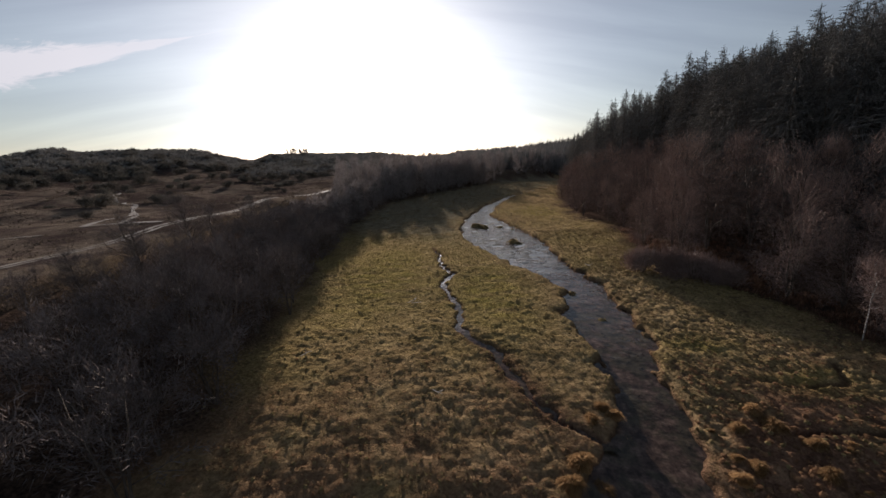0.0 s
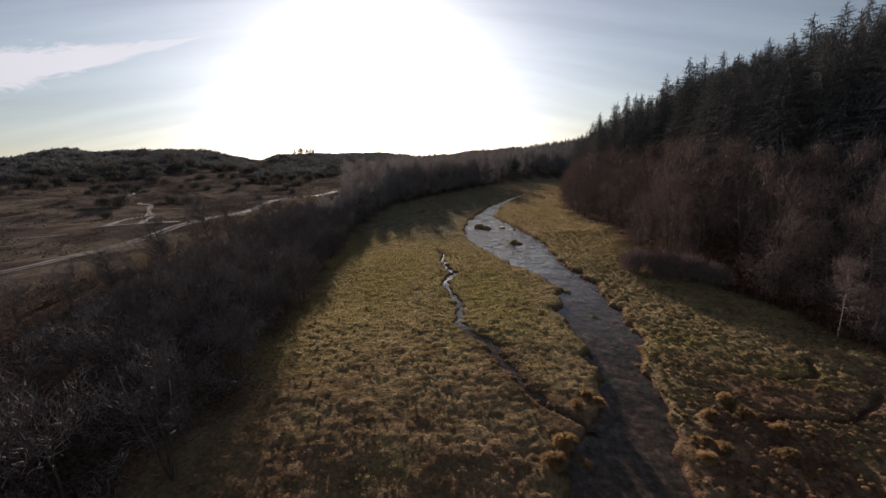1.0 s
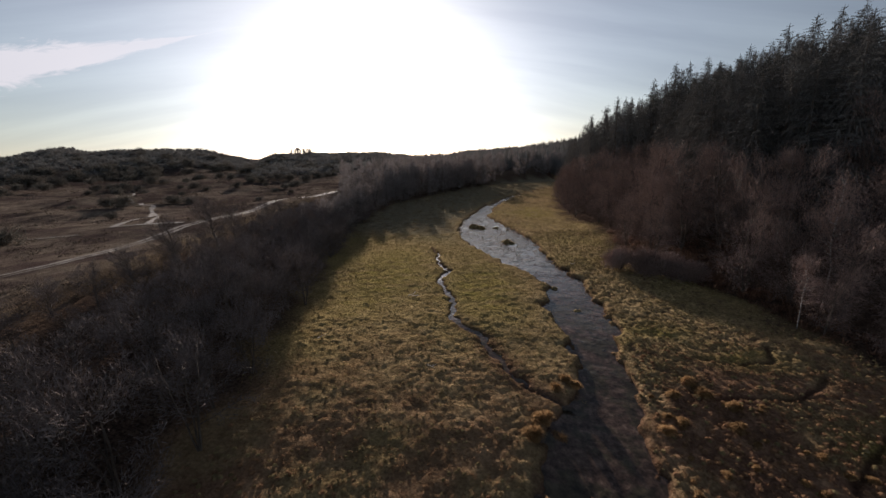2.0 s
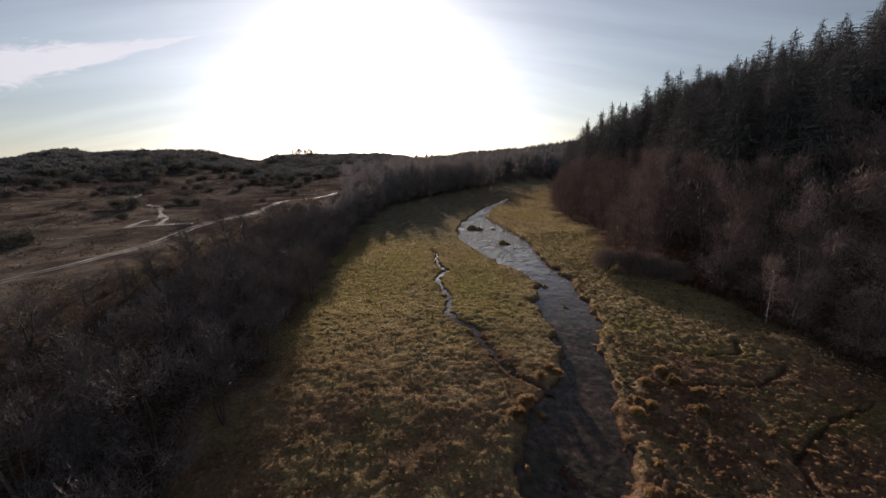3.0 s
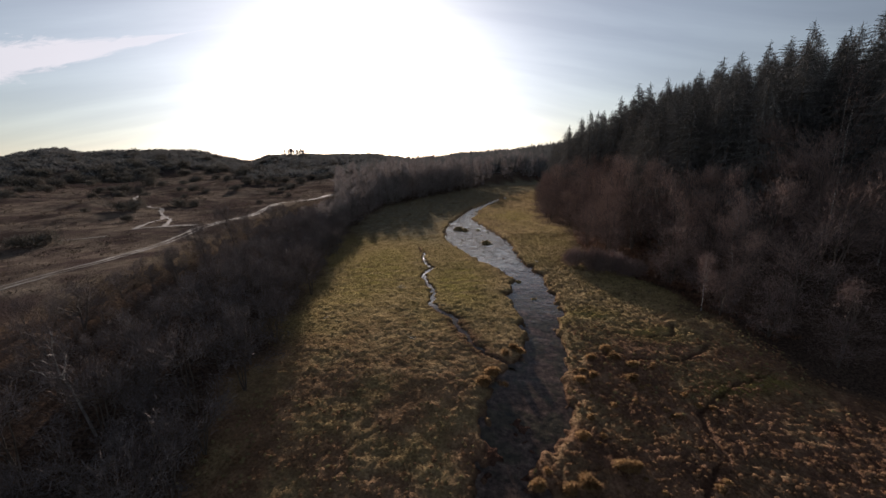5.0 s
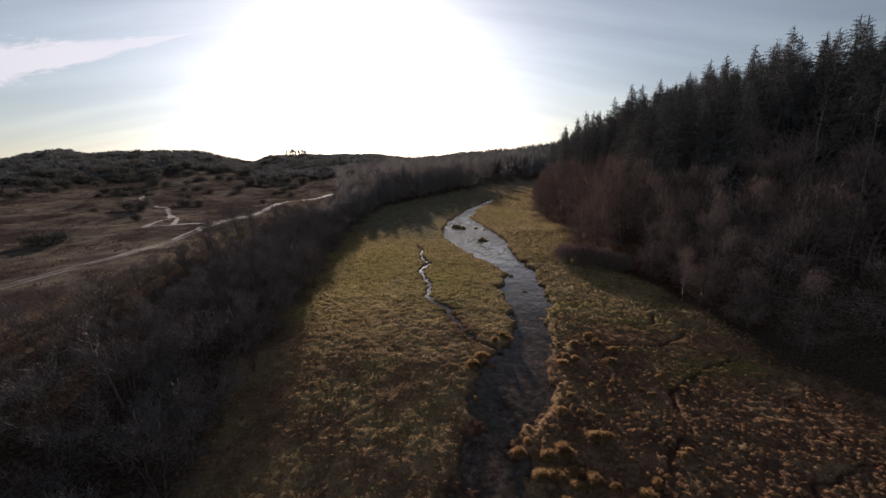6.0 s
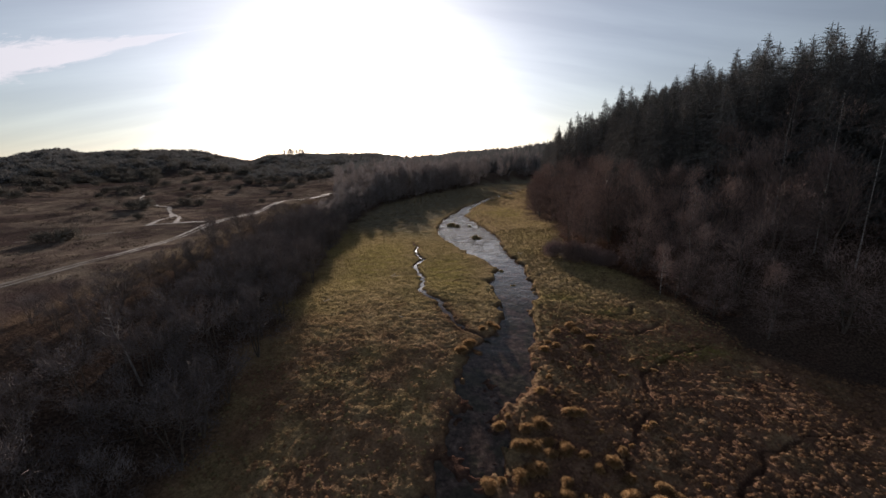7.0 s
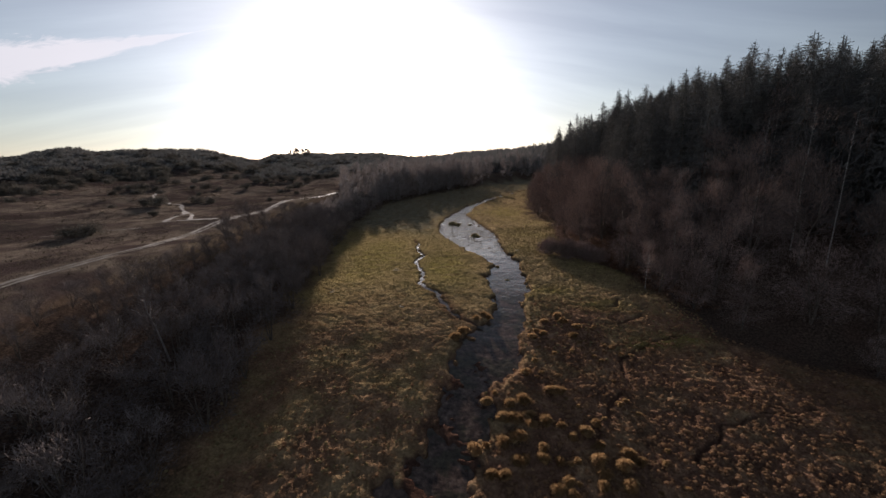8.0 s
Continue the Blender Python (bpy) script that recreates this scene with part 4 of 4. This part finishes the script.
def hummocks(name, label, mat, spots, tall, wide, seed, fringe=14, width=0.035, dome=True):
    """Domed tussocks with a fringe of drooping blades, all in one mesh."""
    r = np.random.RandomState(seed)
    n, k = len(spots), 7
    x, y, s = spots[:, 0], spots[:, 1], spots[:, 2]
    z = height(x, y)
    a = np.arange(k) / k * 6.2832
    turn = r.uniform(0, 6.28, (n, 1))
    rim = np.ones((n, k, 3))
    inner = np.ones((n, k, 3))
    top = np.stack([x + r.normal(0, 0.05, n), y + r.normal(0, 0.05, n), z + tall * s], -1)[:, None, :]
    for ringed, rad, hi in ((inner, 0.62, 0.72), (rim, 1.0, -0.12)):
        q = wide * s[:, None] * rad * r.uniform(0.72, 1.25, (n, k))
        ringed[:, :, 0] = x[:, None] + np.cos(a + turn) * q
        ringed[:, :, 1] = y[:, None] + np.sin(a + turn) * q
        ringed[:, :, 2] = z[:, None] + tall * s[:, None] * hi * r.uniform(0.8, 1.15, (n, k))
    g = Shape()
    one = [(0, 1 + j, 1 + (j + 1) % k) for j in range(k)] + [(1 + j, 1 + k + j, 1 + k + (j + 1) % k, 1 + (j + 1) % k) for j in range(k)]
    block = 1 + 2 * k
    if dome:
        shift = (np.arange(n) * block)[:, None, None]
        g.add(np.concatenate([top, inner, rim], 1).reshape(-1, 3), [(np.array(one[:k])[None] + shift).reshape(-1, 3), (np.array(one[k:])[None] + shift).reshape(-1, 4)])
    sx, sy, sz, ss = (np.repeat(v, fringe) for v in (x, y, z, s))
    b, q = r.uniform(0, 6.28, n * fringe), r.uniform(0.15, 0.75, n * fringe)
    base = np.stack([sx + np.cos(b) * q * wide * ss, sy + np.sin(b) * q * wide * ss, sz + tall * ss * (0.95 - 0.6 * q)], -1)
    out_ = q + r.uniform(0.3, 0.75, n * fringe)
    tip = np.stack([sx + np.cos(b) * out_ * wide * ss, sy + np.sin(b) * out_ * wide * ss, sz + tall * ss * (1.25 - 1.1 * q) * r.uniform(0.5, 1.1, n * fringe)], -1)
    g.slivers(base, tip, width, r)
    return g.mesh(name, [mat])


def meadow_stuff(name, label, me):
    tagged(new(name, me), label, "grass", kind="stuff")


all_spots = meadow_spots(46000, (-16, 38, -24, 42), 1, (0.22, 0.50), 0.15)
near_right = ease(12, 0, all_spots[:, 1]) * ease(-0.5, 1.5, all_spots[:, 0] - along(BANK_R, all_spots[:, 1])) + 0.6 * ease(2, -8, all_spots[:, 1])
all_spots[:, 2] *= 1 + 0.75 * np.clip(near_right, 0, 1) * np.random.RandomState(4).rand(len(all_spots))
all_spots = all_spots[np.random.RandomState(8).rand(len(all_spots)) < 0.16 + 0.84 * np.clip(near_right + ease(0, 1, all_spots[:, 0] - along(BANK_R, all_spots[:, 1])), 0, 1)]
near_right = ease(12, 0, all_spots[:, 1]) * ease(-0.5, 1.5, all_spots[:, 0] - along(BANK_R, all_spots[:, 1])) + 0.6 * ease(2, -8, all_spots[:, 1])
keep = (stream_inside(all_spots[:, 0], all_spots[:, 1]) < -1.1) | (all_spots[:, 1] > 1) | (np.random.RandomState(15).rand(len(all_spots)) < 0.3)
all_spots, near_right = all_spots[keep], near_right[keep]
rusty = np.random.RandomState(5).rand(len(all_spots)) < 0.8 * near_right
meadow_stuff("tussock_grass", "tan tussocky sedge and grass covering the meadow", hummocks("tussock_grass", "", M_STRAW, all_spots[~rusty], 0.15, 0.19, 1, 5, 0.022))
meadow_stuff("rusty_sedge", "rusty brown tussocky sedge beside the stream", hummocks("rusty_sedge", "", M_SEDGE, all_spots[rusty], 0.14, 0.21, 6, 12, 0.022))
turf = meadow_spots(50000, (-16, 38, -24, 42), 2, (0.5, 1.0), 0.0, 0.12)
red = np.random.RandomState(7).rand(len(turf)) < ease(13, 0, turf[:, 1]) * ease(0, 3, turf[:, 0] - along(BANK_R, turf[:, 1])) + 0.9 * ease(12, -5, turf[:, 1]) - 0.1
grass("short_turf", "short olive green and tan grass of the meadow", M_TURF, turf[~red], 5, 0.10, 0.13, 0.024, 2)
grass("dead_sedge", "low reddish-brown dead sedge of the wet meadow", M_SEDGE, turf[red], 6, 0.11, 0.15, 0.022, 9)
meadow_stuff("far_grass", "tan rough grass of the far meadow", hummocks("far_grass", "", M_FARGRASS, meadow_spots(9000, (-20, 45, 40, 150), 3, (0.7, 1.5)), 0.24, 0.42, 3, 14, 0.06, False))

# single pale tussocks beside the stream
TUSSOCKS = ((9.03, -6.82), (9.89, -6.5), (8.55, -8), (9.23, -7.96), (10.09, -7.65), (10.1, -8.38), (10.96, -8.06), (11.82, -8.3), (13.88, -7.99), (13.14, -8.67), (12.3, -9.08), (8.95, -9.42), (8.37, -9.76), (9.43, -9.27),
            (13.63, -9.52), (10.5, -9.99), (9.05, -10.88), (9.44, -10.69), (10.4, -10.66), (13.26, -10.54), (15.03, -9.89), (15.41, -10.38), (13.35, -11.31), (14.48, -10.71), (11.36, -11.88), (7.58, -11.78), (8.27, -11.8), (14.39, -11.85),
            (13.07, -11.97), (10.37, -3.87), (11.89, -5.52), (12.36, -5.47), (7.58, -6.64), (6.8, -10.29), (11.27, -10.7), (11.46, -12.56), (10.79, -12.33), (7.73, 4.02), (7.04, 3.22), (8.11, 3.58), (8.4, 2.74), (6.56, 0.25),
            (5.98, 0.9), (5.39, -0.1), (14.26, 4.24), (14.51, 3.38), (12.94, 3.12), (12.46, 1.23), (11.53, 0.62), (14.85, 1.11), (15.51, 2.46))
rng = np.random.RandomState(31)


def tussock(seed):
    """A domed clump of long straw that arches up and hangs over on all sides."""
    r = np.random.RandomState(seed)
    g = Shape()
    rings, k = ((0.0, 0.26), (0.18, 0.22), (0.29, 0.11), (0.34, -0.10)), 9
    lump = r.uniform(0.82, 1.18, k)
    v = [(0, 0, rings[0][1])]
    for rad, up in rings[1:]:
        v += [(math.cos(6.2832 * e / k) * rad * lump[e], math.sin(6.2832 * e / k) * rad * lump[e], up * r.uniform(0.9, 1.1)) for e in range(k)]
    g.add(v, [[(0, 1 + e, 1 + (e + 1) % k) for e in range(k)], [(1 + q * k + e, 1 + (q + 1) * k + e, 1 + (q + 1) * k + (e + 1) % k, 1 + q * k + (e + 1) % k) for q in range(2) for e in range(k)]])
    n = 760
    a, q = r.uniform(0, 6.2832, n), np.sqrt(r.rand(n))
    sway = 1.1 + 0.24 * np.cos(a * 2 + seed) + 0.16 * np.cos(a * 3 + 2 * seed)
    r0, r1 = 0.20 * q * sway, (0.16 + 0.30 * q) * sway * r.uniform(0.8, 1.15, n)
    base = np.stack([np.cos(a) * r0, np.sin(a) * r0, 0.25 - 0.14 * q ** 2], -1)
    twist = a + r.normal(0, 0.25, n)
    tip = np.stack([np.cos(twist) * r1, np.sin(twist) * r1, 0.36 - 0.40 * q ** 1.4 + r.normal(0, 0.05, n)], -1)
    g.blades(base, tip, 0.016, r, np.stack([np.zeros(n), np.zeros(n), 0.07 + 0.05 * q], -1))
    return tagged(new("grass_tussock", g.mesh("grass_tussock", [M_PALE])), "large pale straw-coloured grass tussock beside the stream", "tussock", "tussocks by the stream")


clumps = [tussock(50 + k) for k in range(5)]
low_spots = meadow_spots(260, (7.2, 19, -15, 3), 33, (0.28, 0.55), 0.45)[:50]
scatter(clumps, [(x, y, rng.uniform(0.7, 1.15)) for x, y in TUSSOCKS] + [tuple(v) for v in low_spots], rng)

# rusty bracken at the foot of the alders
r = np.random.RandomState(77)
bx, by = 24.4 + 2.0 * r.normal(size=900), 23.8 + 3.0 * r.normal(size=900)
by[500:] = r.uniform(6, 40, 400)
bx[500:] = along(EDGE_R, by[500:]) + r.uniform(0.8, 4.0, 400)
ok = bx > along(EDGE_R, by) - 0.4
M_BRACKEN = leafy("dead_bracken", (0.080, 0.048, 0.034), (0.21, 0.125, 0.085), 0.35, 1.0)
grass("bracken", "rusty dead bracken on the ground below the alders", M_BRACKEN, np.stack([bx, by, r.uniform(0.6, 1.3, 900)], -1)[ok], 14, 0.42, 0.5, 0.05, 78)

# islets and stones in the stream
islets = []
for k in range(2):
    me = hummocks("islet", "", M_STRAW, np.array([[0.0, 0.0, 1.0], [0.5, 0.2, 0.7], [-0.4, 0.3, 0.6]]), 0.42, 0.50, 60 + k, 60, 0.03)
    low = H(0, 0)
    for v in me.vertices:
        v.co.z -= low
    islets.append(tagged(new("grass_islet", me), "small brown grassy islet in the stream", "islet"))
scatter(islets, [(3.0, 48.6, 2.1), (4.2, 47.2, 1.5), (7.3, 36.2, 1.7), (9.9, 17.9, 0.8), (10.7, 13.1, 0.8), (6.6, 47.5, 0.9), (8.2, 45.5, 0.9)], rng, -0.15)

# bleached sticks lying on the meadow
M_STICK = bark_material("bleached_wood", (0.35, 0.31, 0.26), (0.62, 0.57, 0.50), 8.0)
rng = np.random.RandomState(41)
sticks = []
for k in range(2):
    g = Shape()
    bend = [(-0.6 + 0.3 * j, 0.06 * math.sin(j + k), 0.06 + 0.03 * math.cos(2 * j)) for j in range(5)]
    g.tube(bend, [0.035, 0.034, 0.03, 0.024, 0.012], 5)
    g.tube([bend[2], (0.25, 0.25, 0.16), (0.4, 0.5, 0.2)], [0.022, 0.016, 0.006], 4)
    sticks.append(tagged(new("dead_branch", g.mesh("dead_branch", [M_STICK], True)), "bleached dead branch lying in the grass", "branch"))
scatter(sticks, [(-2.4, 15.0, 0.9), (-2.0, 14.6, 0.6), (12.9, 24.0, 0.8), (0.4, 4.0, 0.5), (-6.8, 6.5, 0.6)], rng, -0.12)
